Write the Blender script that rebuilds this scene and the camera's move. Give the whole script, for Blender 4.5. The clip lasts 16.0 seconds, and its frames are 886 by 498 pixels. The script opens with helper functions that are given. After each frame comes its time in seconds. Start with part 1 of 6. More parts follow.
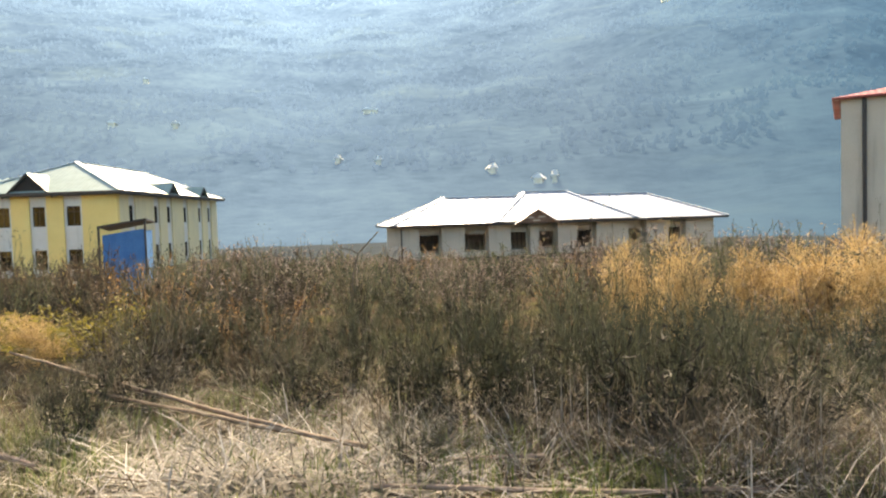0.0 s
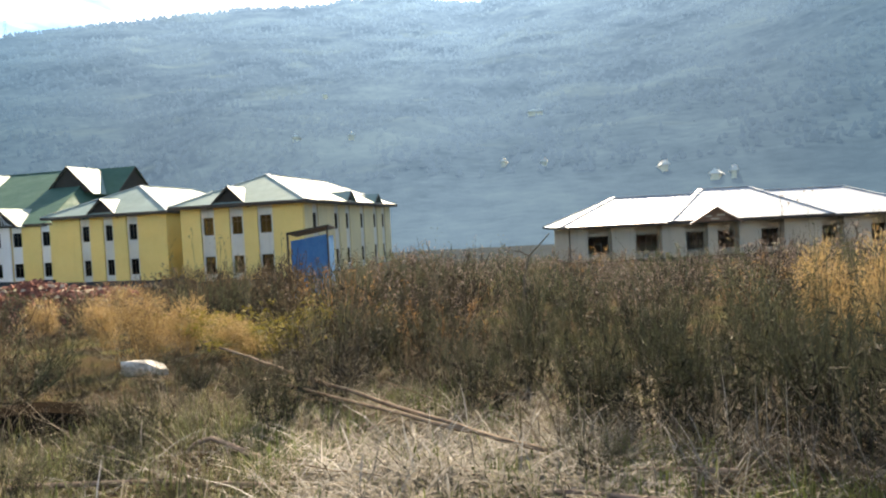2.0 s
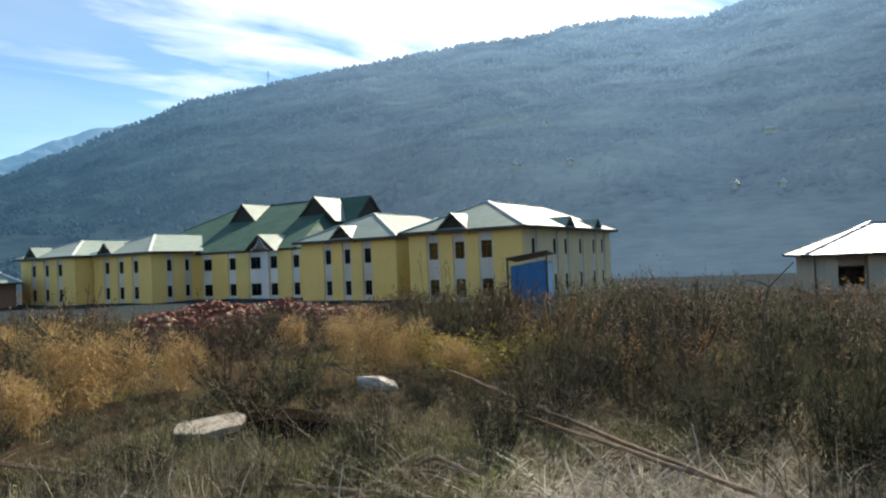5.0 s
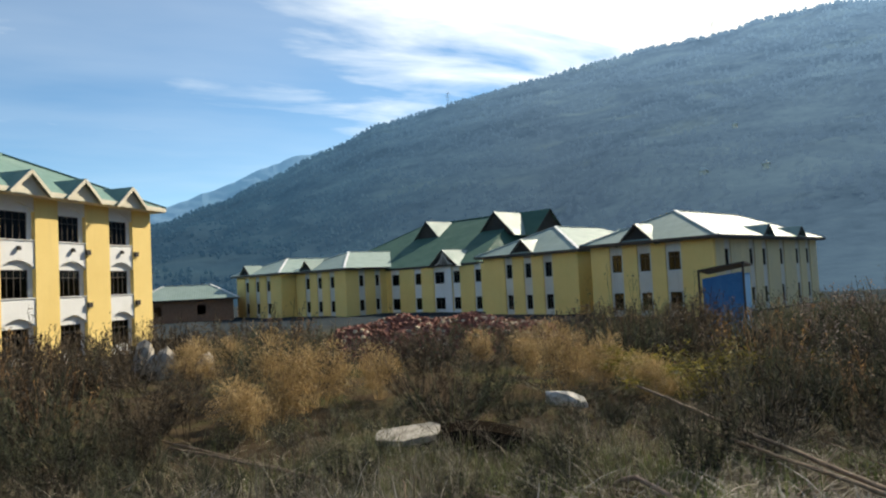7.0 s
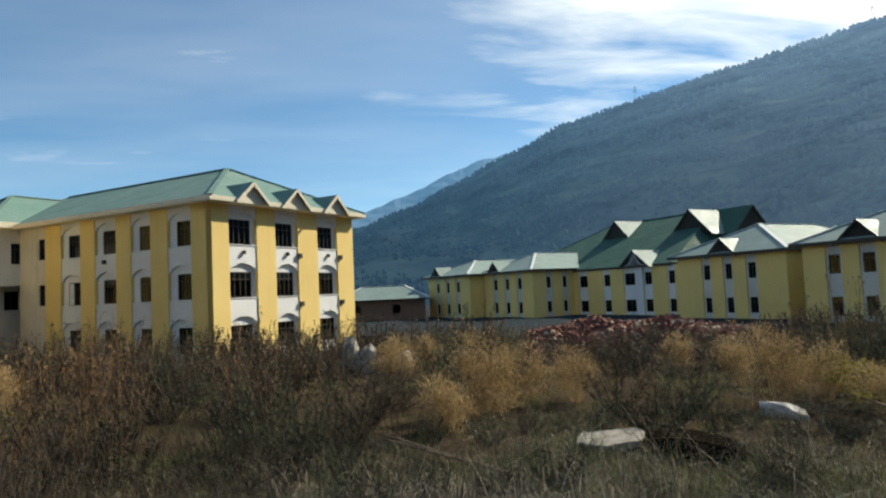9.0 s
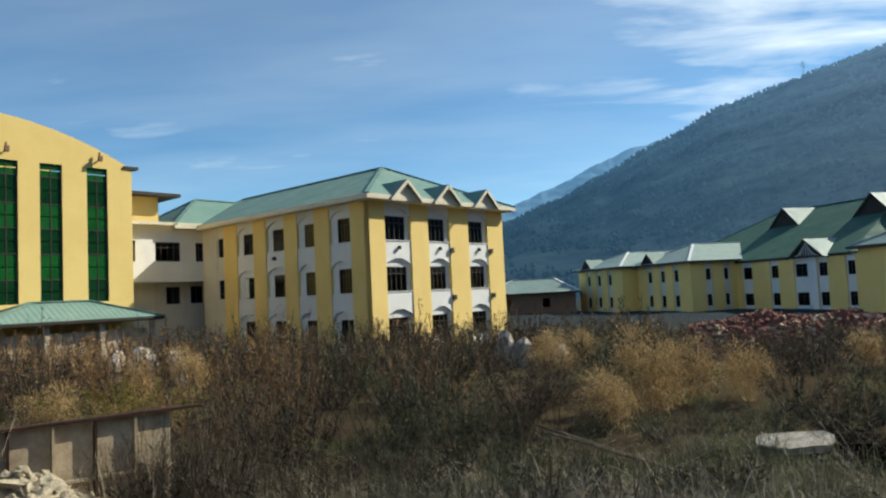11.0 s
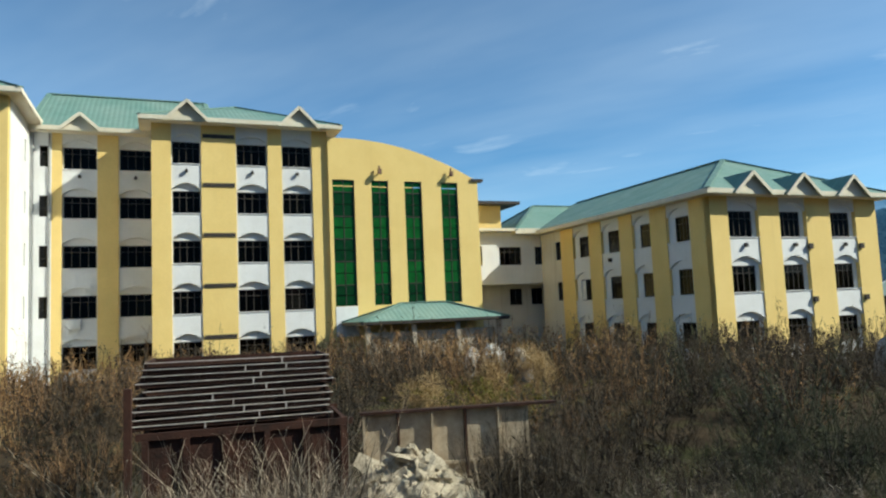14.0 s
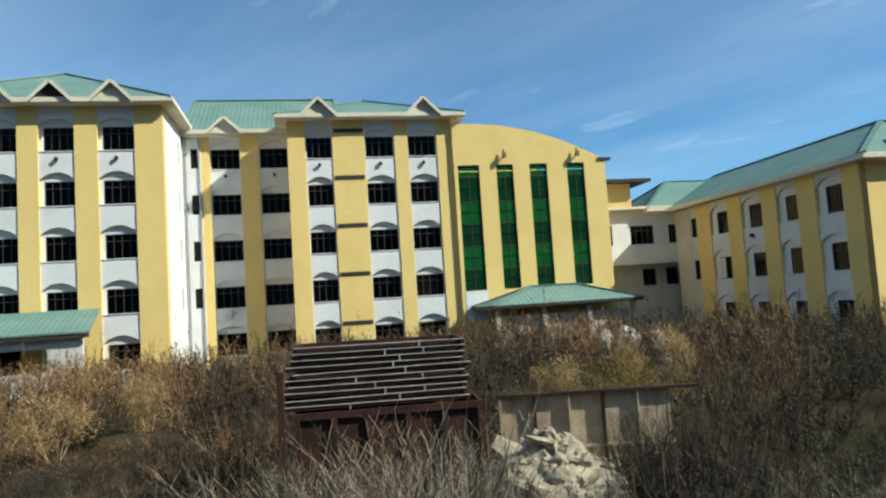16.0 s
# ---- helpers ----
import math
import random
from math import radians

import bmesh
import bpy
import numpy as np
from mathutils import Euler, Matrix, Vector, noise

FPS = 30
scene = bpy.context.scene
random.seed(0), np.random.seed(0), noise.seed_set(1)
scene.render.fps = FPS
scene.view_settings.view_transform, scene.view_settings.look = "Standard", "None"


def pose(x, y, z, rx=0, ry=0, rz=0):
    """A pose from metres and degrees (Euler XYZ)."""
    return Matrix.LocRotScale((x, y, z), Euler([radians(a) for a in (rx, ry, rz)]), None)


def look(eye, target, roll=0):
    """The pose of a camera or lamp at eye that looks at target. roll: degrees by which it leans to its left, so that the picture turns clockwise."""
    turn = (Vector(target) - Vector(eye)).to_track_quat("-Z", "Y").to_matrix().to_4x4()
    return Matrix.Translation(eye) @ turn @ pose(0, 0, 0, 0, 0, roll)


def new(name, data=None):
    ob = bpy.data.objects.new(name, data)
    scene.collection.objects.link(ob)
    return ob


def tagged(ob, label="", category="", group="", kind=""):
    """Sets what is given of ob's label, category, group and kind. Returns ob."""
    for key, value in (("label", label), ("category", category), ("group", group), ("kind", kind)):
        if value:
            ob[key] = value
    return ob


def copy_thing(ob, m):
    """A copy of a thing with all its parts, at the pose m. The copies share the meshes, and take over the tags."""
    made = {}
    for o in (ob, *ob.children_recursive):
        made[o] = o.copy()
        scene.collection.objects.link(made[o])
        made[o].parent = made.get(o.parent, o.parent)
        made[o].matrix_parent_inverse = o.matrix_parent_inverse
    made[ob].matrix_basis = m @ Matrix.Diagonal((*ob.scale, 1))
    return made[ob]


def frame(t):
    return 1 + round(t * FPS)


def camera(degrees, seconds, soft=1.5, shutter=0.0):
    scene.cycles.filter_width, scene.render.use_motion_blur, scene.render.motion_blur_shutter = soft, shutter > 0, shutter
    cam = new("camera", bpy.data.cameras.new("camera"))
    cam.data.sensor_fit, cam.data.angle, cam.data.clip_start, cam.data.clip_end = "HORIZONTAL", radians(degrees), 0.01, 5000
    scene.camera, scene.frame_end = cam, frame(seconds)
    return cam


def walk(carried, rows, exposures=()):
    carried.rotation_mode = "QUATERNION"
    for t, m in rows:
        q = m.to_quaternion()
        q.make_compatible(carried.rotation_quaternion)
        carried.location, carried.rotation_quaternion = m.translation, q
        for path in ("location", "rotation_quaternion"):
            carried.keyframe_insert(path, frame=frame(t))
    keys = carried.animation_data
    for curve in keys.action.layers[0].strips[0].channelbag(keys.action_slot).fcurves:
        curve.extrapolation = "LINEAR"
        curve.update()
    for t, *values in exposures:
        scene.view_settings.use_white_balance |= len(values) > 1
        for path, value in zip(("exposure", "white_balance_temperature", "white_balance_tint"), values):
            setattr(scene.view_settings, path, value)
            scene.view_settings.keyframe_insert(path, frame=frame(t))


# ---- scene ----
# camera and walk: a slow turn to the left at arm's length
cam = camera(64.65, 16.0, soft=2.2)
ROWS = [
    (0.0, 0.000, 0.000, 2.600, -0.07, -2.58, 1.80),
    (0.5, -0.042, -0.018, 2.601, 2.88, -2.41, 1.76),
    (1.0, -0.074, -0.023, 2.604, 6.38, -1.89, 2.36),
    (1.5, -0.099, -0.019, 2.607, 9.78, -1.94, 2.59),
    (2.0, -0.119, -0.010, 2.611, 13.44, -1.85, 2.93),
    (2.5, -0.135, -0.000, 2.615, 17.40, -1.39, 3.32),
    (3.0, -0.150, 0.008, 2.620, 21.37, -1.46, 3.45),
    (3.2, -0.156, 0.011, 2.622, 22.32, -1.49, 3.46),
    (5.3, -0.222, -0.018, 2.642, 33.56, 1.65, 2.17),
    (5.5, -0.230, -0.027, 2.643, 35.52, 1.88, 2.06),
    (6.0, -0.249, -0.055, 2.647, 40.77, 1.82, 1.74),
    (6.5, -0.271, -0.089, 2.651, 43.51, 2.02, 2.33),
    (7.0, -0.293, -0.130, 2.654, 45.75, 2.85, 2.90),
    (7.5, -0.316, -0.176, 2.657, 48.51, 2.37, 2.73),
    (8.0, -0.340, -0.226, 2.660, 53.55, 2.64, 3.13),
    (8.5, -0.363, -0.279, 2.662, 56.45, 3.26, 2.92),
    (9.0, -0.385, -0.334, 2.664, 60.85, 3.69, 2.64),
    (9.2, -0.394, -0.357, 2.664, 62.16, 3.43, 2.39),
    (11.3, -0.462, -0.575, 2.667, 75.81, 4.33, 2.43),
    (11.5, -0.466, -0.593, 2.667, 77.80, 4.62, 2.24),
    (11.6, -0.468, -0.602, 2.667, 78.46, 4.54, 2.45),
    (12.0, -0.474, -0.634, 2.667, 81.02, 4.58, 2.22),
    (12.5, -0.478, -0.669, 2.666, 84.65, 4.70, 2.15),
    (13.0, -0.478, -0.699, 2.666, 89.65, 5.15, 2.06),
    (13.5, -0.476, -0.723, 2.666, 95.06, 5.39, 1.87),
    (14.0, -0.472, -0.742, 2.665, 99.74, 5.10, 2.46),
    (14.5, -0.466, -0.756, 2.665, 102.73, 4.83, 2.84),
    (15.0, -0.459, -0.767, 2.665, 104.93, 4.50, 2.87),
    (15.5, -0.454, -0.777, 2.666, 107.52, 4.86, 3.10),
    (16.0, -0.451, -0.788, 2.666, 110.24, 4.34, 3.67),]
EXPOSURES = [(0.0, 2.12, 9100, 13), (1.5, 1.87, 8700, 12), (3.0, 1.42, 7950, 9), (5.5, 0.77, 7350, 7), (7.0, 0.57, 7250, 6), (9.0, 0.37, 7000, 4), (11.5, 0.36, 6550, 1), (13.0, 0.36, 6350, -1), (16.0, 0.33, 6100, -2)]
walk(cam, [(t, pose(x, y, z, 90 + pitch, roll, yaw)) for t, x, y, z, yaw, pitch, roll in ROWS], EXPOSURES)

# world: clear winter sky with thin cloud, sun over the ridge
SUN_AZ, SUN_EL = 2.0, 37.0          # degrees left of +y, and above the horizon
SUN_DIR = Vector((-math.sin(radians(SUN_AZ)) * math.cos(radians(SUN_EL)), math.cos(radians(SUN_AZ)) * math.cos(radians(SUN_EL)), math.sin(radians(SUN_EL))))
sun_data = bpy.data.lights.new("sun", "SUN")
sun_data.energy, sun_data.angle, sun_data.color = 5.0, radians(0.6), (1.0, 0.93, 0.82)
sun = new("sun", sun_data)
sun.matrix_world = look(SUN_DIR * 60, (0, 0, 0))


def link(nt, a, b):
    nt.links.new(a, b)


def node(nt, kind, **inputs):
    n = nt.nodes.new(kind)
    for key, value in inputs.items():
        n.inputs[key.replace("_", " ")].default_value = value
    return n


def ramp(nt, stops, fac=None, interp="LINEAR"):
    n = nt.nodes.new("ShaderNodeValToRGB")
    n.color_ramp.interpolation = interp
    el = n.color_ramp.elements
    while len(el) < len(stops):
        el.new(0.5)
    for e, (p, c) in zip(el, stops):
        e.position = p
        e.color = (*c, 1) if len(c) == 3 else c
    if fac is not None:
        link(nt, fac, n.inputs[0])
    return n


def maths(nt, op, a, b=None):
    n = nt.nodes.new("ShaderNodeMath")
    n.operation = op
    for i, v in enumerate((a, b)):
        if v is None:
            continue
        if isinstance(v, (int, float)):
            n.inputs[i].default_value = v
        else:
            link(nt, v, n.inputs[i])
    return n.outputs[0]


def mixrgb(nt, fac, a, b, mode="MIX"):
    n = nt.nodes.new("ShaderNodeMix")
    n.data_type, n.blend_type = "RGBA", mode
    for i, v in ((0, fac), (6, a), (7, b)):
        if isinstance(v, (int, float)):
            n.inputs[i].default_value = v
        elif isinstance(v, tuple):
            n.inputs[i].default_value = (*v, 1)
        else:
            link(nt, v, n.inputs[i])
    return n.outputs[2]


world = bpy.data.worlds.new("world")
scene.world = world
world.use_nodes = True
wt = world.node_tree
wt.nodes.clear()
sky = wt.nodes.new("ShaderNodeTexSky")
sky.sky_type, sky.sun_disc = "NISHITA", False
sky.sun_elevation, sky.sun_rotation = radians(SUN_EL), radians(-SUN_AZ)
sky.altitude, sky.air_density, sky.dust_density, sky.ozone_density = 1800, 1.0, 0.15, 4.0
coord = wt.nodes.new("ShaderNodeTexCoord")
# thin cirrus: two stretched noises on a plane high above, thicker towards the sun
sep = wt.nodes.new("ShaderNodeSeparateXYZ")
link(wt, coord.outputs["Generated"], sep.inputs[0])
up = maths(wt, "ADD", maths(wt, "MAXIMUM", sep.outputs[2], 0.02), 0.10)
plane = wt.nodes.new("ShaderNodeCombineXYZ")
link(wt, maths(wt, "DIVIDE", sep.outputs[0], up), plane.inputs[0])
link(wt, maths(wt, "DIVIDE", sep.outputs[1], up), plane.inputs[1])
def along(direction, scale):
    n = wt.nodes.new("ShaderNodeVectorMath")
    n.operation = "DOT_PRODUCT"
    link(wt, plane.outputs[0], n.inputs[0])
    n.inputs[1].default_value = (direction[0] * scale, direction[1] * scale, 0)
    return n.outputs["Value"]


streak = wt.nodes.new("ShaderNodeCombineXYZ")
link(wt, along((0.36, 0.93), 1.0), streak.inputs[0])
link(wt, along((-0.93, 0.36), 2.5), streak.inputs[1])
n1 = node(wt, "ShaderNodeTexNoise", Scale=1.25, Detail=8.0, Roughness=0.56, Distortion=0.35)
link(wt, streak.outputs[0], n1.inputs["Vector"])
dot = wt.nodes.new("ShaderNodeVectorMath")
dot.operation = "DOT_PRODUCT"
link(wt, coord.outputs["Generated"], dot.inputs[0])
dot.inputs[1].default_value = Vector((-math.sin(radians(24)) * math.cos(radians(27)), math.cos(radians(24)) * math.cos(radians(27)), math.sin(radians(27))))
near_sun = wt.nodes.new("ShaderNodeMapRange")
link(wt, dot.outputs["Value"], near_sun.inputs[0])
near_sun.inputs[1].default_value, near_sun.inputs[2].default_value = 0.81, 0.985
near_sun.inputs[3].default_value, near_sun.inputs[4].default_value = 0.0, 0.34
cover = ramp(wt, [(0.56, (0, 0, 0)), (0.90, (1, 1, 1))], maths(wt, "ADD", n1.outputs[0], near_sun.outputs[0]))
veil = node(wt, "ShaderNodeTexNoise", Scale=0.32, Detail=5.0, Roughness=0.55)
link(wt, streak.outputs[0], veil.inputs["Vector"])
thin = maths(wt, "MULTIPLY", cover.outputs[0], maths(wt, "ADD", maths(wt, "MULTIPLY", near_sun.outputs[0], 1.8), 0.45))
cover2 = maths(wt, "MAXIMUM", maths(wt, "MINIMUM", thin, 1.0), maths(wt, "MULTIPLY", ramp(wt, [(0.35, (0, 0, 0)), (0.8, (1, 1, 1))], veil.outputs[0]).outputs[0], 0.22))
blue = mixrgb(wt, 1.0, sky.outputs[0], (0.72, 0.93, 0.98), "MULTIPLY")
cloudy = mixrgb(wt, cover2, blue, (8.6, 9.0, 9.4))
bg = wt.nodes.new("ShaderNodeBackground")
bg.inputs[1].default_value = 0.115
link(wt, cloudy, bg.inputs[0])
out = wt.nodes.new("ShaderNodeOutputWorld")
link(wt, bg.outputs[0], out.inputs[0])


# ---- materials ----
def material(name, build, rough=0.8, spec=0.3, metal=0.0):
    m = bpy.data.materials.new(name)
    m.use_nodes = True
    nt = m.node_tree
    p = nt.nodes["Principled BSDF"]
    p.inputs["Roughness"].default_value = rough
    p.inputs["Specular IOR Level"].default_value = spec
    p.inputs["Metallic"].default_value = metal
    build(nt, p)
    return m


def place(nt, scale=(1, 1, 1)):
    c = nt.nodes.new("ShaderNodeTexCoord")
    mp = nt.nodes.new("ShaderNodeMapping")
    mp.inputs["Scale"].default_value = scale
    link(nt, c.outputs["Object"], mp.inputs[0])
    return mp.outputs[0]


def noise_of(nt, vec, scale, detail=5.0, rough=0.6):
    n = node(nt, "ShaderNodeTexNoise", Scale=scale, Detail=detail, Roughness=rough)
    link(nt, vec, n.inputs["Vector"])
    return n.outputs[0]


def bump(nt, p, height, strength=0.3, dist=0.02):
    b = node(nt, "ShaderNodeBump", Strength=strength, Distance=dist)
    link(nt, height, b.inputs["Height"])
    link(nt, b.outputs[0], p.inputs["Normal"])


def plaster(name, base, worn, streaks=0.35, dark=(0.16, 0.13, 0.10)):
    """Painted render: blotches, rain streaks and fine grain."""
    def build(nt, p):
        v = place(nt)
        blot = ramp(nt, [(0.35, base), (0.75, worn)], noise_of(nt, v, 0.5, 6))
        run = noise_of(nt, place(nt, (2.2, 2.2, 0.12)), 1.0, 5, 0.65)
        grime = ramp(nt, [(0.56, (0, 0, 0)), (0.80, (streaks,) * 3)], run)
        col = mixrgb(nt, grime.outputs[0], blot.outputs[0], dark)
        fine = noise_of(nt, v, 14, 3)
        col = mixrgb(nt, 0.12, col, ramp(nt, [(0.3, (0.3, 0.3, 0.3)), (0.7, (1, 1, 1))], fine).outputs[0], "MULTIPLY")
        link(nt, col, p.inputs["Base Color"])
        bump(nt, p, fine, 0.25, 0.01)
    return material(name, build, 0.85, 0.25)


def sheet_metal(name, base, worn, rough, axis, metal=0.0, period=0.33):
    """Ribbed roof sheets: ribs run down the slope along x or y."""
    def build(nt, p):
        v = place(nt)
        blot = ramp(nt, [(0.3, base), (0.72, worn)], noise_of(nt, v, 0.35, 7, 0.65))
        link(nt, mixrgb(nt, 0.25, blot.outputs[0], ramp(nt, [(0.3, (0.45, 0.45, 0.45)), (0.7, (1, 1, 1))], noise_of(nt, v, 2.2, 5)).outputs[0], "MULTIPLY"), p.inputs["Base Color"])
        w = node(nt, "ShaderNodeTexWave", Scale=0.314 / period)
        w.bands_direction = axis
        link(nt, v, w.inputs["Vector"])
        bump(nt, p, w.outputs["Fac"], 0.5, 0.03)
        r = ramp(nt, [(0.3, (rough - 0.1,) * 3), (0.7, (rough + 0.15,) * 3)], noise_of(nt, v, 0.8, 4))
        link(nt, r.outputs[0], p.inputs["Roughness"])
    return material(name, build, rough, 0.5 if rough < 0.5 else 0.25 if rough < 0.68 else 0.06, metal)


def plain(name, a, b, scale=3.0, rough=0.7, metal=0.0, spec=0.3, relief=0.2):
    def build(nt, p):
        v = place(nt)
        f = noise_of(nt, v, scale, 7, 0.65)
        link(nt, ramp(nt, [(0.3, a), (0.7, b)], f).outputs[0], p.inputs["Base Color"])
        bump(nt, p, noise_of(nt, v, scale * 6, 4), relief, 0.02)
    return material(name, build, rough, spec, metal)


def plant(name, stops, through_light=0.12):
    """Dry stems and leaves: each piece its own tone, some light passes through."""
    m = bpy.data.materials.new(name)
    m.use_nodes = True
    nt = m.node_tree
    p = nt.nodes["Principled BSDF"]
    p.inputs["Roughness"].default_value = 0.75
    p.inputs["Specular IOR Level"].default_value = 0.2
    g = nt.nodes.new("ShaderNodeNewGeometry")
    big = noise_of(nt, place(nt), 0.35, 3)
    own = nt.nodes.new("ShaderNodeObjectInfo")
    each = maths(nt, "ADD", maths(nt, "MULTIPLY", g.outputs["Random Per Island"], 0.68), maths(nt, "MULTIPLY", maths(nt, "SUBTRACT", own.outputs["Random"], 0.35), 0.2))
    mixed = maths(nt, "ADD", each, maths(nt, "MULTIPLY", maths(nt, "SUBTRACT", big, 0.5), 0.9))
    col = ramp(nt, stops, maths(nt, "ADD", mixed, 0.12)).outputs[0]
    link(nt, col, p.inputs["Base Color"])
    tr = nt.nodes.new("ShaderNodeBsdfTranslucent")
    link(nt, col, tr.inputs[0])
    mx = nt.nodes.new("ShaderNodeMixShader")
    mx.inputs[0].default_value = through_light
    link(nt, p.outputs[0], mx.inputs[1])
    link(nt, tr.outputs[0], mx.inputs[2])
    link(nt, mx.outputs[0], nt.nodes["Material Output"].inputs[0])
    return m


def glazing(name, tint, gloss=(0.5, 0.53, 0.56)):
    """Window glass: tinted, clear from the front, mirror-like at a slant."""
    m = bpy.data.materials.new(name)
    m.use_nodes = True
    nt = m.node_tree
    nt.nodes.remove(nt.nodes["Principled BSDF"])
    t = nt.nodes.new("ShaderNodeBsdfTransparent")
    t.inputs[0].default_value = (*tint, 1)
    gl = nt.nodes.new("ShaderNodeBsdfGlossy")
    gl.inputs[0].default_value = (*gloss, 1)
    gl.inputs["Roughness"].default_value = 0.06
    fr = node(nt, "ShaderNodeFresnel", IOR=1.45)
    mx = nt.nodes.new("ShaderNodeMixShader")
    link(nt, fr.outputs[0], mx.inputs[0])
    link(nt, t.outputs[0], mx.inputs[1])
    link(nt, gl.outputs[0], mx.inputs[2])
    link(nt, mx.outputs[0], nt.nodes["Material Output"].inputs[0])
    return m


YELLOW = plaster("yellow_paint", (0.86, 0.64, 0.245), (0.80, 0.58, 0.21), 0.12, (0.42, 0.30, 0.14))
# stained, and paler than YELLOW to carry sunlight on the end wall
YELLOW_OLD = plaster("stained_yellow_paint", (0.74, 0.62, 0.36), (0.64, 0.55, 0.36), 0.55, (0.30, 0.26, 0.19))
WHITE = plaster("white_paint", (0.80, 0.80, 0.79), (0.70, 0.69, 0.67), 0.18, (0.45, 0.42, 0.38))
WHITE_OLD = plaster("stained_white_paint", (0.68, 0.66, 0.60), (0.56, 0.53, 0.47), 0.5, (0.27, 0.24, 0.2))
CREAM = plaster("cream_trim", (0.78, 0.72, 0.58), (0.66, 0.58, 0.44), 0.2)
CEMENT = plaster("bare_cement", (0.54, 0.465, 0.365), (0.45, 0.385, 0.30), 0.4, (0.16, 0.14, 0.12))
GREEN_X = sheet_metal("green_roof_ribs_x", (0.125, 0.235, 0.20), (0.21, 0.30, 0.255), 0.58, "X")
GREEN_Y = sheet_metal("green_roof_ribs_y", (0.125, 0.235, 0.20), (0.21, 0.30, 0.255), 0.58, "Y")
HALL_X = sheet_metal("dark_green_roof_ribs_x", (0.045, 0.105, 0.085), (0.075, 0.145, 0.115), 0.7, "X")
HALL_Y = sheet_metal("dark_green_roof_ribs_y", (0.045, 0.105, 0.085), (0.075, 0.145, 0.115), 0.7, "Y")
PALE_X = sheet_metal("pale_roof_ribs_x", (0.27, 0.345, 0.315), (0.20, 0.275, 0.245), 0.58, "X")
PALE_Y = sheet_metal("pale_roof_ribs_y", (0.27, 0.345, 0.315), (0.20, 0.275, 0.245), 0.58, "Y")
TIN_X = sheet_metal("zinc_roof_ribs_x", (0.50, 0.52, 0.54), (0.41, 0.43, 0.45), 0.48, "X", 0.1, 0.7)
RED_TIN = sheet_metal("red_roof", (0.36, 0.08, 0.06), (0.25, 0.06, 0.05), 0.5, "X")
DARK = plain("dark_frame", (0.035, 0.028, 0.024), (0.06, 0.05, 0.042), 6, 0.5)
# near-black: puts unlit rooms behind windows into the colour; fills gables too
DARK_FILL = plain("dark_fill", (0.03, 0.028, 0.026), (0.05, 0.046, 0.042), 2, 0.95)
BROWN = plain("weathered_board", (0.16, 0.09, 0.06), (0.26, 0.16, 0.11), 4, 0.85)
GLASS = glazing("window_glass", (0.045, 0.05, 0.055))
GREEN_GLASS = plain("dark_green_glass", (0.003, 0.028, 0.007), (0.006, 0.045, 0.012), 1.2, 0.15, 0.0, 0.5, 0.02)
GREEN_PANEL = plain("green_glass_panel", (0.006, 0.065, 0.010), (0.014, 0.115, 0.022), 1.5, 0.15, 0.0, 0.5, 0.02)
RUST = plain("rusty_steel", (0.020, 0.011, 0.008), (0.065, 0.025, 0.015), 5, 0.85, 0.1, 0.3, 0.5)
# worn steel, lightened to paint in the sun on thin rails
SUNLIT_WORN_STEEL = plain("sunlit_worn_edge", (0.30, 0.25, 0.22), (0.60, 0.54, 0.49), 8, 0.5, 0.3, 0.5, 0.3)
PANEL = plain("dirty_form_panel", (0.26, 0.195, 0.125), (0.54, 0.44, 0.31), 3.5, 0.85, 0.0, 0.2, 0.4)
STONE = plain("pale_rubble", (0.27, 0.22, 0.15), (0.56, 0.48, 0.35), 5.0, 0.95, 0.0, 0.15, 0.6)
BOULDER = plain("white_stone", (0.13, 0.112, 0.09), (0.42, 0.385, 0.335), 3.2, 0.95, 0.0, 0.15, 0.6)
BRICK = plain("broken_brick", (0.12, 0.045, 0.035), (0.24, 0.115, 0.088), 2.0, 0.95, 0.0, 0.15, 0.5)
BLUE = plain("blue_sheet", (0.025, 0.14, 0.34), (0.05, 0.22, 0.46), 1.5, 0.5)
WOOD = plain("weathered_bamboo", (0.11, 0.07, 0.045), (0.27, 0.195, 0.13), 5, 0.8)
PIPE = plain("rusty_pipe", (0.17, 0.11, 0.08), (0.30, 0.22, 0.17), 6, 0.7)
GREY_TIN = plain("grey_plastic", (0.25, 0.25, 0.25), (0.4, 0.4, 0.39), 6, 0.6)
WHITE_TIN = plain("white_enamel", (0.62, 0.62, 0.60), (0.74, 0.74, 0.72), 3, 0.5)


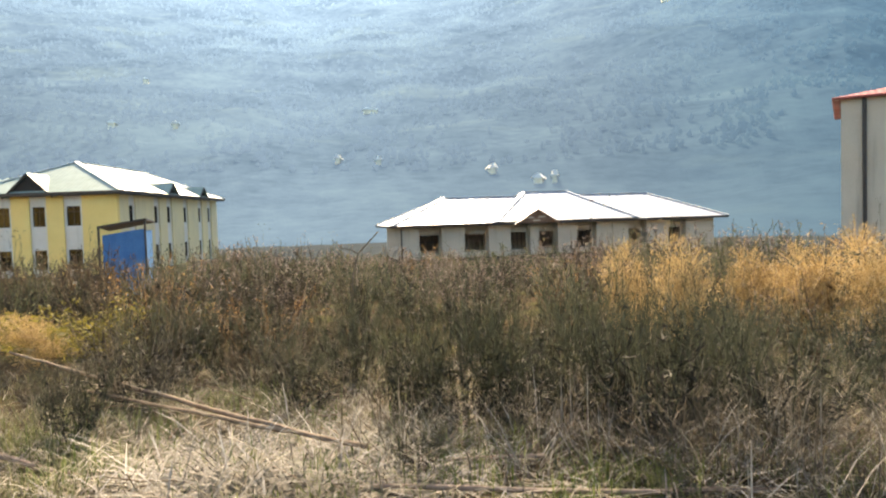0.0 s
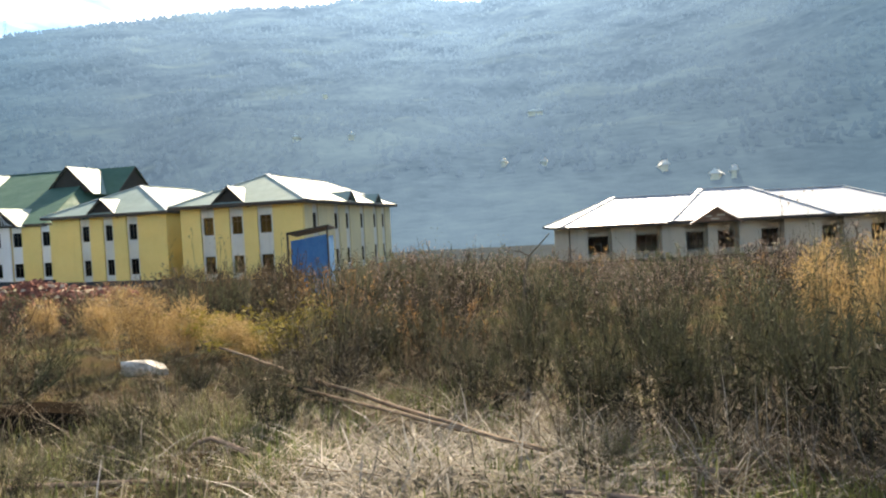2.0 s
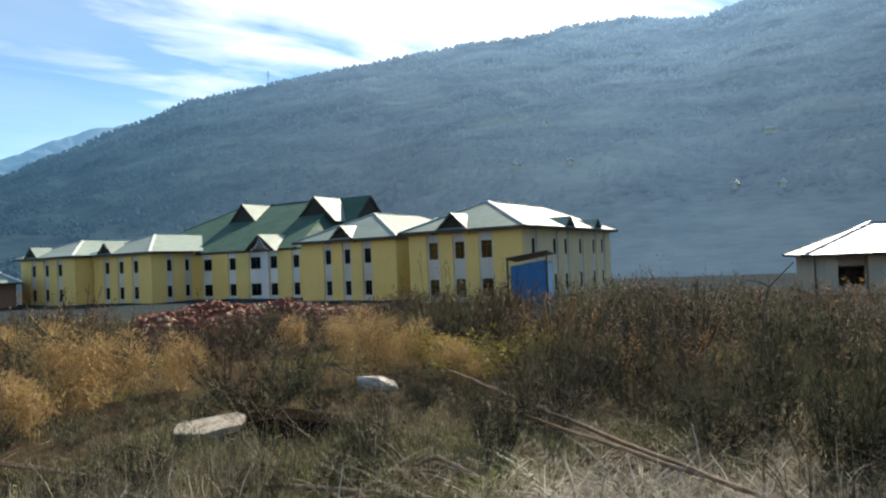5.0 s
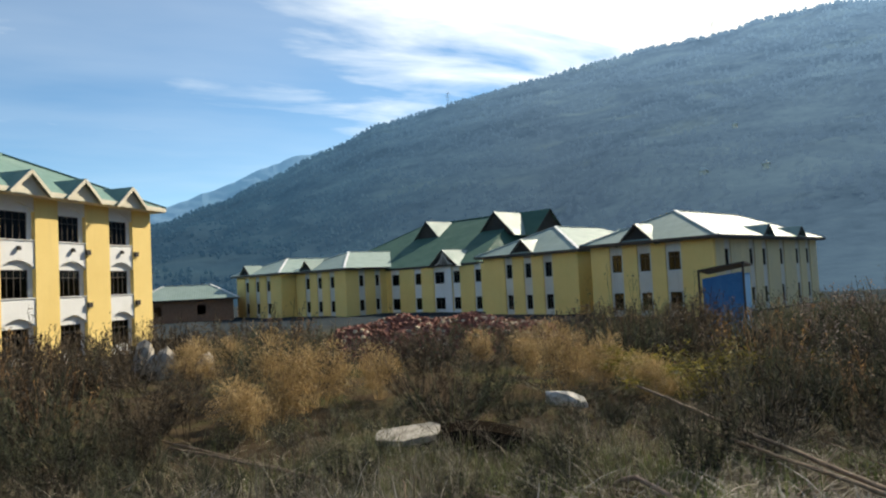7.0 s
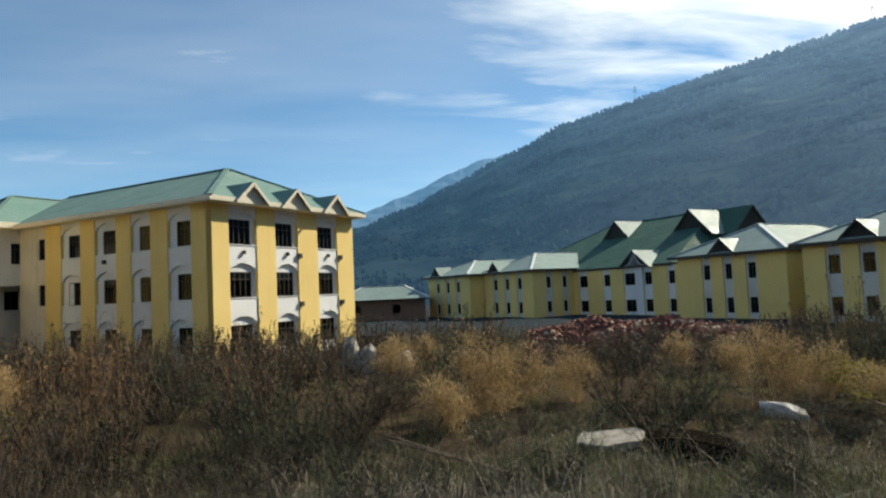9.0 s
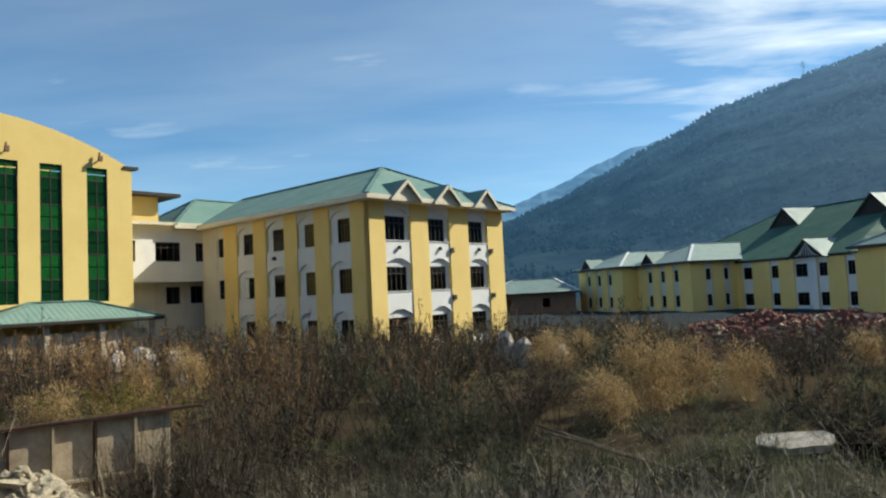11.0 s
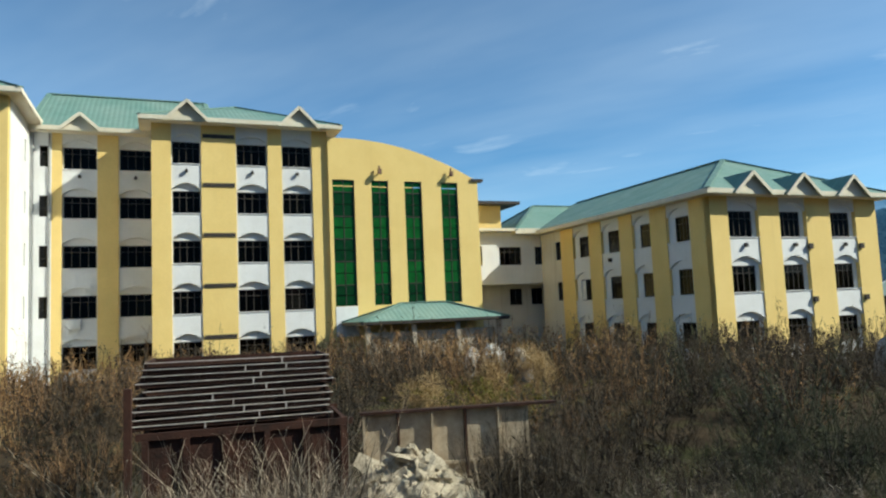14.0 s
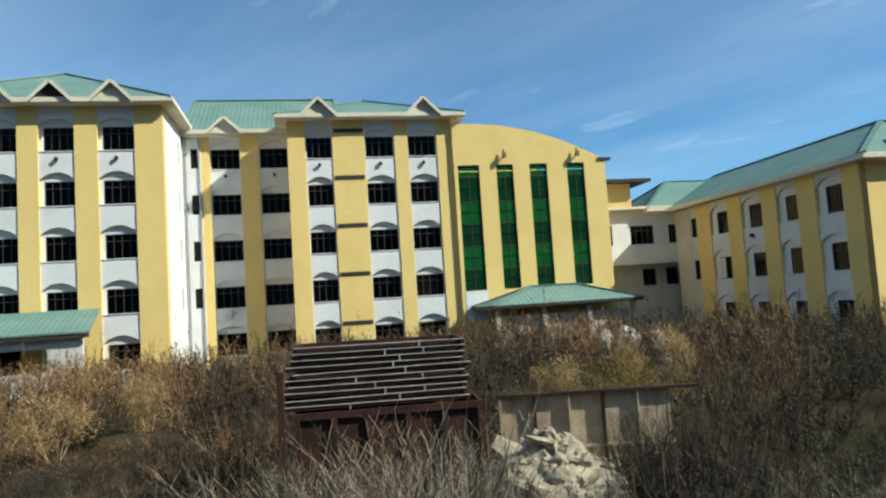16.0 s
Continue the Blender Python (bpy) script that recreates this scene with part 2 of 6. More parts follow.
# ---- mesh helpers ----
class Mesh:
    """Collects vertices and faces; m places what is added."""
    def __init__(self, m=None):
        self.v, self.f, self.m = [], [], m or Matrix()

    def add(self, verts, faces, m=None):
        k, mm = len(self.v), self.m @ m if m else self.m
        self.v += [tuple(mm @ Vector(p)) for p in verts]
        self.f += [tuple(i + k for i in f) for f in faces]
        return self

    def box(self, x0, x1, y0, y1, z0, z1, m=None):
        return self.add([(x0, y0, z0), (x1, y0, z0), (x1, y1, z0), (x0, y1, z0), (x0, y0, z1), (x1, y0, z1), (x1, y1, z1), (x0, y1, z1)],
                        [(0, 3, 2, 1), (4, 5, 6, 7), (0, 1, 5, 4), (1, 2, 6, 5), (2, 3, 7, 6), (3, 0, 4, 7)], m)

    def prism(self, outline, y0, y1, m=None):
        """An outline in x, z, counter-clockwise as seen from -y, drawn out from y0 to y1."""
        n = len(outline)
        return self.add([(x, y0, z) for x, z in outline] + [(x, y1, z) for x, z in outline],
                        [tuple(range(n)), tuple(range(2 * n - 1, n - 1, -1))] + [(j, i, i + n, j + n) for i in range(n) for j in [(i + 1) % n]], m)

    def beam(self, a, b, w, h):
        """A squared bar from a to b."""
        a, b = Vector(a), Vector(b)
        d = (b - a).normalized()
        s = d.cross(Vector((0, 0, 1)))
        s = s.normalized() if s.length > 1e-3 else Vector((1, 0, 0))
        t = s.cross(d)
        q = [s * (i * w / 2) + t * (j * h / 2) for i, j in ((-1, -1), (1, -1), (1, 1), (-1, 1))]
        return self.add([a + p for p in q] + [b + p for p in q], [(3, 2, 1, 0), (4, 5, 6, 7), (0, 1, 5, 4), (1, 2, 6, 5), (2, 3, 7, 6), (3, 0, 4, 7)])

    def tube(self, points, r, sides=8):
        """A round bar along points, thinning to the end by r's pair."""
        r0, r1 = r if isinstance(r, tuple) else (r, r)
        pts = [Vector(p) for p in points]
        n = len(pts)
        vs, fs = [], []
        for i, p in enumerate(pts):
            d = (pts[min(i + 1, n - 1)] - pts[max(i - 1, 0)]).normalized()
            s = d.orthogonal().normalized()
            t = d.cross(s)
            rr = r0 + (r1 - r0) * i / max(1, n - 1)
            vs += [p + (s * math.cos(2 * math.pi * k / sides) + t * math.sin(2 * math.pi * k / sides)) * rr for k in range(sides)]
        for i in range(n - 1):
            fs += [(i * sides + k, i * sides + (k + 1) % sides, (i + 1) * sides + (k + 1) % sides, (i + 1) * sides + k) for k in range(sides)]
        fs += [tuple(range(sides - 1, -1, -1)), tuple(range((n - 1) * sides, n * sides))]
        return self.add(vs, fs)

    def data(self, name, mat):
        me = bpy.data.meshes.new(name)
        seen, keep, order = {}, [], []
        for p in self.v:          # weld points that coincide
            key = (round(p[0], 4), round(p[1], 4), round(p[2], 4))
            if key not in seen:
                seen[key] = len(keep)
                keep.append(p)
            order.append(seen[key])
        faces = [tuple(dict.fromkeys(order[i] for i in f)) for f in self.f]
        me.from_pydata(keep, [], [f for f in faces if len(f) > 2])
        me.update()
        if mat:
            me.materials.append(mat)
        return me


def part(name, mesh, mat, parent=None, label=""):
    ob = new(name, mesh.data(name, mat) if isinstance(mesh, Mesh) else mesh)
    ob.parent = parent
    return tagged(ob, label)


def thing(name, m=None, label="", category="", group="", kind=""):
    ob = new(name)
    ob.empty_display_size = 0.3
    ob.matrix_world = m or Matrix()
    return tagged(ob, label, category, group, kind)


def solid(name, mesh, mat, label, category, m=None, group="", kind=""):
    ob = part(name, mesh, mat)
    if m:
        ob.matrix_world = m
    return tagged(ob, label, category, group, kind)


def lump(rng, rx, ry, rz, n=1, rough=0.28):
    """A broken stone: a cut ball with knocked corners, resting at z = 0."""
    bm = bmesh.new()
    bmesh.ops.create_icosphere(bm, subdivisions=n, radius=1)
    for v in bm.verts:
        k = 1 + rng.uniform(-rough, rough)
        v.co = Vector((v.co.x * rx, v.co.y * ry, max(v.co.z, -0.6) * rz)) * k
    low = min(v.co.z for v in bm.verts)
    out = Mesh()
    bm.verts.index_update()
    out.add([v.co - Vector((0, 0, low)) for v in bm.verts], [tuple(v.index for v in f.verts) for f in bm.faces])
    bm.free()
    return out


def wall_with_openings(x0, x1, z0, z1, y0, y1, holes, m):
    """A wall of true thickness; holes are (x0, x1, z0, z1) and go right through."""
    xs = sorted({x0, x1, *[h[0] for h in holes], *[h[1] for h in holes]})
    zs = sorted({z0, z1, *[h[2] for h in holes], *[h[3] for h in holes]})
    full = [[not any(h[0] < (a + b) / 2 < h[1] and h[2] < (c + d) / 2 < h[3] for h in holes) for c, d in zip(zs, zs[1:])] for a, b in zip(xs, xs[1:])]
    out = Mesh(m)
    has = lambda i, k: 0 <= i < len(full) and 0 <= k < len(full[0]) and full[i][k]
    for i, (a, b) in enumerate(zip(xs, xs[1:])):
        for k, (c, d) in enumerate(zip(zs, zs[1:])):
            if not full[i][k]:
                continue
            fs = [(0, 1, 5, 4), (2, 3, 7, 6)]
            fs += [] if has(i, k - 1) else [(0, 3, 2, 1)]
            fs += [] if has(i, k + 1) else [(4, 5, 6, 7)]
            fs += [] if has(i + 1, k) else [(1, 2, 6, 5)]
            fs += [] if has(i - 1, k) else [(3, 0, 4, 7)]
            out.add([(a, y0, c), (b, y0, c), (b, y1, c), (a, y1, c), (a, y0, d), (b, y0, d), (b, y1, d), (a, y1, d)], fs)
    return out


def window(parent, m, x0, x1, z0, z1, y, mullions=3, transom=0.72, glass=GLASS, frame_mat=DARK, pane=True, leaf=False):
    """A window set in an opening: dark frame with bars, and a pane behind them."""
    fr = Mesh(m)
    t = 0.055
    fr.box(x0, x1, y, y + 0.08, z0, z0 + t).box(x0, x1, y, y + 0.08, z1 - t, z1)
    fr.box(x0, x0 + t, y, y + 0.08, z0 + t, z1 - t).box(x1 - t, x1, y, y + 0.08, z0 + t, z1 - t)
    zt = z0 + (z1 - z0) * transom
    if transom < 1:
        fr.box(x0 + t, x1 - t, y + 0.01, y + 0.07, zt - 0.022, zt + 0.022)
    for i in range(1, mullions + 1):
        xm = x0 + (x1 - x0) * i / (mullions + 1)
        fr.box(xm - 0.024, xm + 0.024, y + 0.012, y + 0.068, z0 + t, z1 - t)
    w = part("window", fr, frame_mat, parent)
    if pane:
        g = part("pane", Mesh(m).box(x0 + t, x1 - t, y + 0.034, y + 0.042, z0 + t, z1 - t), glass, w)
        g.visible_shadow = False
    if leaf:
        part("shutter", Mesh(m).box(x0 + 0.06, x0 + (x1 - x0) * 0.4, y - 0.05, y - 0.01, z0 + 0.06, z1 - 0.06), WHITE_TIN, w, "half-open pale window leaf")
    return w


def spandrel(parent, m, a, b, z_sill, z_spring, rise, y0, y1, mat, z_top=None):
    """The white field between two window recesses: straight sill above, arched underside."""
    n = 10
    under = [(a + (b - a) * i / n, z_spring + rise * math.sin(math.pi * i / n) ** 0.75) for i in range(n + 1)]
    top = z_sill if z_top is None else z_top
    out = Mesh(m)
    for (xa, za), (xb, zb) in zip(under, under[1:]):
        out.prism([(xa, za), (xb, zb), (xb, top), (xa, top)], y0, y1)
    return part("spandrel", out, mat, parent)


def bays(parent, m, strips, x0, x1, base, eave, tops, win_h, win=None, depth=0.30, arch=0.48, pier=YELLOW, field=WHITE, proud=0.07,
         mullions=3, bare=(), lamp_rows=(0,), leaves=()):
    """A facade of yellow piers and white window strips. tops: the window heads, highest first; win: window's inset from the strip's sides (left, right)."""
    edges = [x0] + [e for s in strips for e in s] + [x1]
    for a, b in zip(edges[::2], edges[1::2]):
        if b - a > 0.02:
            part("pilaster", Mesh(m).box(a, b, 0, depth + 0.22, base, eave), pier, parent)
    il, ir = win or (0.06, 0.06)
    for s, (a, b) in enumerate(strips):
        holes = [(a + il, b - ir, max(t - win_h, base + 0.3), t) for t in tops if t > base + 0.8]
        part("recessed_wall", wall_with_openings(a, b, base, eave, depth, depth + 0.2, holes, m), field, parent)
        for r, t in enumerate(tops):
            if t < base + 0.8:
                continue
            up = eave if r == 0 else tops[r - 1] - win_h - 0.04
            if arch:
                spandrel(parent, m, a, b, up, t + 0.05, arch, proud, depth - 0.002, field)
                if r > 0:
                    part("sill", Mesh(m).box(a + 0.002, b - 0.002, proud - 0.05, depth + 0.03, up + 0.003, up + 0.05), field, parent)
            window(parent, m, a + il, b - ir, max(t - win_h, base + 0.3), t, depth + 0.05, mullions, leaf=(s, r) in leaves)
            if r in lamp_rows:
                c = (a + b) / 2
                lm = Mesh(m).box(c - 0.03, c + 0.03, proud - 0.2, proud, t - win_h - 0.42, t - win_h - 0.36)
                lm.box(c - 0.10, c + 0.10, proud - 0.2, proud - 0.05, t - win_h - 0.60, t - win_h - 0.42)
                part("wall_lamp", lm, DARK, parent, "small black wall lamp")


def hip_roof(parent, x0, x1, y0, y1, z, top, along, i0, i1, mat_x, mat_y, fascia=CREAM, over=0.75, m=None, ridge_mat=None, drop=0.22):
    """A hipped metal roof. along: the ridge's axis; i0, i1: how far its ends stand in from the eaves (0: a gable end)."""
    m = m or Matrix()
    x0, x1, y0, y1 = x0 - over, x1 + over, y0 - over, y1 + over
    if along == "x":
        ra, rb = (x0 + i0, (y0 + y1) / 2, top), (x1 - i1, (y0 + y1) / 2, top)
    else:
        ra, rb = ((x0 + x1) / 2, y0 + i0, top), ((x0 + x1) / 2, y1 - i1, top)
    c = [(x0, y0, z), (x1, y0, z), (x1, y1, z), (x0, y1, z)]
    if along == "x":
        planes = [([c[0], c[1], rb, ra], mat_x), ([c[1], c[2], rb], mat_y), ([c[2], c[3], ra, rb], mat_x), ([c[3], c[0], ra], mat_y)]
        caps = [(ra, rb), (c[0], ra), (c[3], ra), (c[1], rb), (c[2], rb)]
    else:
        planes = [([c[0], c[1], ra], mat_x), ([c[1], c[2], rb, ra], mat_y), ([c[2], c[3], rb], mat_x), ([c[3], c[0], ra, rb], mat_y)]
        caps = [(ra, rb), (c[0], ra), (c[1], ra), (c[2], rb), (c[3], rb)]
    lift = Vector((0, 0, 0.05))
    for pts, mat in planes:
        n = len(pts)
        up = [Vector(p) + lift for p in pts]
        part("roof_plane", Mesh(m).add(up + [Vector(p) for p in pts], [tuple(range(n)), tuple(range(2 * n - 1, n - 1, -1))] + [(j, i, i + n, j + n) for i in range(n) for j in [(i + 1) % n]]), mat, parent)
    for a, b in caps:
        part("ridge_cap", Mesh(m).beam(Vector(a) + lift * 1.6, Vector(b) + lift * 1.6, 0.34, 0.07), ridge_mat or mat_x, parent)
    f = Mesh(m)
    f.box(x0, x1, y0 - 0.03, y0, z - drop, z + 0.06).box(x0, x1, y1, y1 + 0.03, z - drop, z + 0.06)
    f.box(x0 - 0.03, x0, y0 - 0.03, y1 + 0.03, z - drop, z + 0.06).box(x1, x1 + 0.03, y0 - 0.03, y1 + 0.03, z - drop, z + 0.06)
    part("fascia", f, fascia, parent)
    part("soffit", Mesh(m).box(x0 + 0.02, x1 - 0.02, y0 + 0.02, y1 - 0.02, z - drop - 0.05, z - drop + 0.01), fascia, parent)


def eave_gable(parent, m, xc, half, z, rise, y_front, y_back, roof_mat, board=CREAM, infill=CREAM, thick=0.2):
    """A small gable over a window strip: two slopes, barge boards and a filled front."""
    r = Mesh(m)
    for s in (-1, 1):
        out = [(xc + s * (half + 0.25), y_front, z - 0.25 * rise / half), (xc, y_front, z + rise), (xc, y_back, z + rise), (xc + s * (half + 0.25), y_back, z - 0.25 * rise / half)]
        out = out if s < 0 else out[::-1]
        r.add([Vector(p) + Vector((0, 0, 0.05)) for p in out] + [Vector(p) for p in out], [(3, 2, 1, 0), (4, 5, 6, 7), (0, 1, 5, 4), (1, 2, 6, 5), (2, 3, 7, 6), (3, 0, 4, 7)])
    g = part("gable_roof", r, roof_mat, parent)
    b = Mesh(m)
    for s in (-1, 1):
        b.beam((xc + s * (half + 0.25), y_front - 0.04, z - 0.25 * rise / half - thick * 0.3), (xc, y_front - 0.04, z + rise - thick * 0.3), 0.06, thick)
    part("barge_board", b, board, g)
    part("gable_infill", Mesh(m).prism([(xc - half, z), (xc + half, z), (xc, z + rise - 0.03)], y_front + 0.25, y_front + 0.35), infill, g)


def slab(parent, name, mat, m, *box, label=""):
    return part(name, Mesh(m).box(*box), mat, parent, label)


TURN_LEFT = lambda x, y: pose(x, y, 0, 0, 0, -90)     # a wall that faces -x, its own x running towards -y
TURN_RIGHT = lambda x, y: pose(x, y, 0, 0, 0, 90)     # a wall that faces +x, its own x running towards +y
I4 = Matrix()

# ---- ground, mountains ----
def smooth(a, b, x):
    t = min(1.0, max(0.0, (x - a) / (b - a)))
    return t * t * (3 - 2 * t)


def ground_z(x, y):
    r = math.hypot(x + 0.2, y + 0.3)
    h = 1.0 * (1 - smooth(1.5, 5.2, r)) - 1.0 * smooth(18, 42, r)
    h += 0.16 * noise.noise(Vector((x * 0.35, y * 0.35, 0))) * smooth(4, 8, r)
    h += 0.07 * noise.noise(Vector((x * 1.3, y * 1.3, 3)))
    return h


def polar_sheet(radii, angles, height):
    vs, fs = [], []
    n = len(angles)
    for r in radii:
        for a in angles:
            x, y = -math.sin(a) * r, math.cos(a) * r
            vs.append((x, y, height(x, y, r, a)))
    for i in range(len(radii) - 1):
        for k in range(n):
            fs.append((i * n + k, (i + 1) * n + k, (i + 1) * n + (k + 1) % n, i * n + (k + 1) % n))
    return Mesh().add(vs, [f[::-1] for f in fs])


def soil(nt, p):
    v = place(nt)
    a = noise_of(nt, v, 0.45, 8, 0.7)
    b = noise_of(nt, v, 7.0, 6, 0.7)
    c = ramp(nt, [(0.30, (0.045, 0.033, 0.023)), (0.5, (0.085, 0.064, 0.043)), (0.62, (0.08, 0.082, 0.036)), (0.75, (0.17, 0.135, 0.09))], a)
    col = mixrgb(nt, 0.6, c.outputs[0], ramp(nt, [(0.35, (0.35, 0.33, 0.3)), (0.7, (1, 0.97, 0.9))], b).outputs[0], "MULTIPLY")
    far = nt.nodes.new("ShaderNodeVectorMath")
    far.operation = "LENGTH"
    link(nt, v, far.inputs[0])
    # from 45 m the soil turns to scrub, tinted blue-grey for haze
    hazy_scrub = nt.nodes.new("ShaderNodeMapRange")
    link(nt, far.outputs["Value"], hazy_scrub.inputs[0])
    hazy_scrub.inputs[1].default_value, hazy_scrub.inputs[2].default_value = 45, 75
    col = mixrgb(nt, hazy_scrub.outputs[0], col, ramp(nt, [(0.3, (0.028, 0.036, 0.042)), (0.7, (0.050, 0.060, 0.066))], a).outputs[0])
    link(nt, col, p.inputs["Base Color"])
    bump(nt, p, b, 0.8, 0.08)


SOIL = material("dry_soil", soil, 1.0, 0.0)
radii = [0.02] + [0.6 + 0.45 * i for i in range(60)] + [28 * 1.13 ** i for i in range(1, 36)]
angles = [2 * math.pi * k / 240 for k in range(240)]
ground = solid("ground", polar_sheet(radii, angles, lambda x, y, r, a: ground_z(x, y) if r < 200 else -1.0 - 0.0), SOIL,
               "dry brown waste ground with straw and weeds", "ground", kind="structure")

SKYLINE = [(-180, 5), (-120, 8), (-90, 14), (-60, 20), (-30, 22), (-15, 20.5), (0, 18.6), (6.7, 18.0), (10, 17.3), (16, 18.1), (20.4, 17.9), (22.6, 17.5), (28, 17.2),
           (36.5, 16.0), (43.5, 14.6), (50.3, 13.0), (56.0, 10.6), (59.6, 8.75), (63.5, 7.05), (67.6, 5.5), (75, 3.5), (85, 2.2), (120, 2.0), (180, 5)]
FAR_LINE = [(40, 6), (50, 9.5), (55, 11.1), (57, 10.8), (59.6, 9.9), (63.5, 8.2), (67.5, 6.8), (72, 5.4), (78, 4.0), (90, 2.6), (110, 2.0), (130, 1.5)]


def line_at(table, deg):
    for (a, ea), (b, eb) in zip(table, table[1:]):
        if a <= deg <= b:
            return ea + (eb - ea) * smooth(a, b, deg) * 0.35 + (eb - ea) * (deg - a) / (b - a) * 0.65
    return table[-1][1]


def foot_of(d):
    """How far off the slope begins: nearer where no building stands."""
    return 88 + 50 * smooth(30, 38, abs(d))


def slope_mesh(table, r0, r1, steps, degs, rough, z0):
    rows = []
    for i in range(steps + 1):
        s = i / steps
        for d in degs:
            foot = r0 or foot_of(d)
            r = foot + (r1 - foot) * s
            a = radians(d)
            x, y = -math.sin(a) * r, math.cos(a) * r
            top = 2.6 + r1 * math.tan(radians(line_at(table, d)))
            gully = noise.fractal(Vector((x * 0.006, y * 0.006, 1.7)), 1.0, 2.0, 6)
            z = z0 + (top - z0) * (0.30 * s + 0.70 * s ** 1.6) + rough * gully * (s * (1 - s) * 4) ** 0.7
            z += (0.0028 * r1) * noise.noise(Vector((x * 0.03, y * 0.03, 5))) * min(1, s * 3)
            rows.append((x, y, z))
    n = len(degs)
    fs = [(i * n + k, i * n + k + 1, (i + 1) * n + k + 1, (i + 1) * n + k) for i in range(steps) for k in range(n - 1)]
    return Mesh().add(rows, fs)


def hillside(name, dark, mid, pale, haze, glow, mottle=1.0):
    """Wooded slope far off: groves, bare terraces, and the blue air in front of it, painted as tinted base colour and
    glow.
    """
    def build(nt, p):
        v = place(nt)
        grove = noise_of(nt, v, 0.011, 12, 0.72)
        tuft = noise_of(nt, v, 0.17, 5, 0.7)
        both = maths(nt, "ADD", maths(nt, "MULTIPLY", grove, 0.66), maths(nt, "MULTIPLY", tuft, 0.34))
        c = ramp(nt, [(0.40, dark), (0.52, mid), (0.60, mid), (0.70, pale)], both)
        terr = noise_of(nt, place(nt, (0.55, 0.55, 1.9)), 0.02, 8, 0.65)
        bands = ramp(nt, [(0.57, (0, 0, 0)), (0.70, (0.5, 0.5, 0.5))], terr)
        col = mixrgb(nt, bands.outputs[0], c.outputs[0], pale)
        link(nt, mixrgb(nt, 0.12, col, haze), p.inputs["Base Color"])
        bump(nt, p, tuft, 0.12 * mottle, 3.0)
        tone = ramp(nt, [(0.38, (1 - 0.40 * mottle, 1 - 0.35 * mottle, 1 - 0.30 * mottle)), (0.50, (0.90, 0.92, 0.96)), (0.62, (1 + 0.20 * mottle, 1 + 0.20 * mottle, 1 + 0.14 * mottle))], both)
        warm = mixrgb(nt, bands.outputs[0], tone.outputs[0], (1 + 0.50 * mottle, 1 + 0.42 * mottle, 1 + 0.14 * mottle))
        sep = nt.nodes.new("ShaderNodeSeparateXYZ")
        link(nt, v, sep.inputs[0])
        air = nt.nodes.new("ShaderNodeMapRange")      # stronger painted haze on the higher, farther slopes
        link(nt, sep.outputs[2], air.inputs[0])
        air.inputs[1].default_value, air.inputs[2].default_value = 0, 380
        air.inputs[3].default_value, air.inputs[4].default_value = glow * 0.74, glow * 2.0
        glare = nt.nodes.new("ShaderNodeMapRange")    # the haze glow is brighter towards the sun
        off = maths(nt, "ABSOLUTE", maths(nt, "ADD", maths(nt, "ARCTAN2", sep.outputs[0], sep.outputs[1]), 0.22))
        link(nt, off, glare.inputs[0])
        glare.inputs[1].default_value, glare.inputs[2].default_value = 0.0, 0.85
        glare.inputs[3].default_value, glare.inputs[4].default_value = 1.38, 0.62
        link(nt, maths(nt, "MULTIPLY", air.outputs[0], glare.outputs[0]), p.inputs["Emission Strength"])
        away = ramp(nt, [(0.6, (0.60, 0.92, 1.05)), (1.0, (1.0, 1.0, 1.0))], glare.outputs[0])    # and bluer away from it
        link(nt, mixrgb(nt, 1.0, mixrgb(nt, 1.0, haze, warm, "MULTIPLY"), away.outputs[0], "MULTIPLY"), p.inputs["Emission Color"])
    return material(name, build, 1.0, 0.0)


# base and emission colours of both hills carry the painted haze
HILL = hillside("hazy_wooded_hill", (0.006, 0.011, 0.012), (0.009, 0.016, 0.016), (0.022, 0.027, 0.023), (0.110, 0.182, 0.276), 0.45)
FAR_HILL = hillside("hazy_far_hill", (0.10, 0.16, 0.22), (0.11, 0.17, 0.23), (0.12, 0.18, 0.24), (0.19, 0.29, 0.42), 0.44, 0.5)
degs_near = [-180 + 1.5 * i for i in range(100)] + [-30 + 0.35 * i for i in range(330)] + [85.5 + 1.5 * i for i in range(64)]
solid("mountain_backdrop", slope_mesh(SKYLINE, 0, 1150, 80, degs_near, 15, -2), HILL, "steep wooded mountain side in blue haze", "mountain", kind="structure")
solid("far_mountain_backdrop", slope_mesh(FAR_LINE, 1400, 2300, 30, [40 + 0.5 * i for i in range(181)], 14, 0), FAR_HILL, "distant mountain ridge in pale blue haze", "mountain", kind="structure")


def hill_point(deg, el, table=SKYLINE, r0=135, r1=1150):
    """Where the slope meets the line of sight at that angle."""
    best = None
    for i in range(4, 199):
        s = i / 199
        foot = foot_of(deg)
        r = foot + (r1 - foot) * s
        x, y = -math.sin(radians(deg)) * r, math.cos(radians(deg)) * r
        top = 2.6 + r1 * math.tan(radians(line_at(table, deg)))
        gully = noise.fractal(Vector((x * 0.006, y * 0.006, 1.7)), 1.0, 2.0, 6)
        z = -2 + (top + 2) * (0.30 * s + 0.70 * s ** 1.6) + 15 * gully * (s * (1 - s) * 4) ** 0.7 + 3.22 * noise.noise(Vector((x * 0.03, y * 0.03, 5))) * min(1, s * 3)
        if z >= 2.6 + r * math.tan(radians(el)):
            return Vector((x, y, z)), r
    return Vector((x, y, z)), r


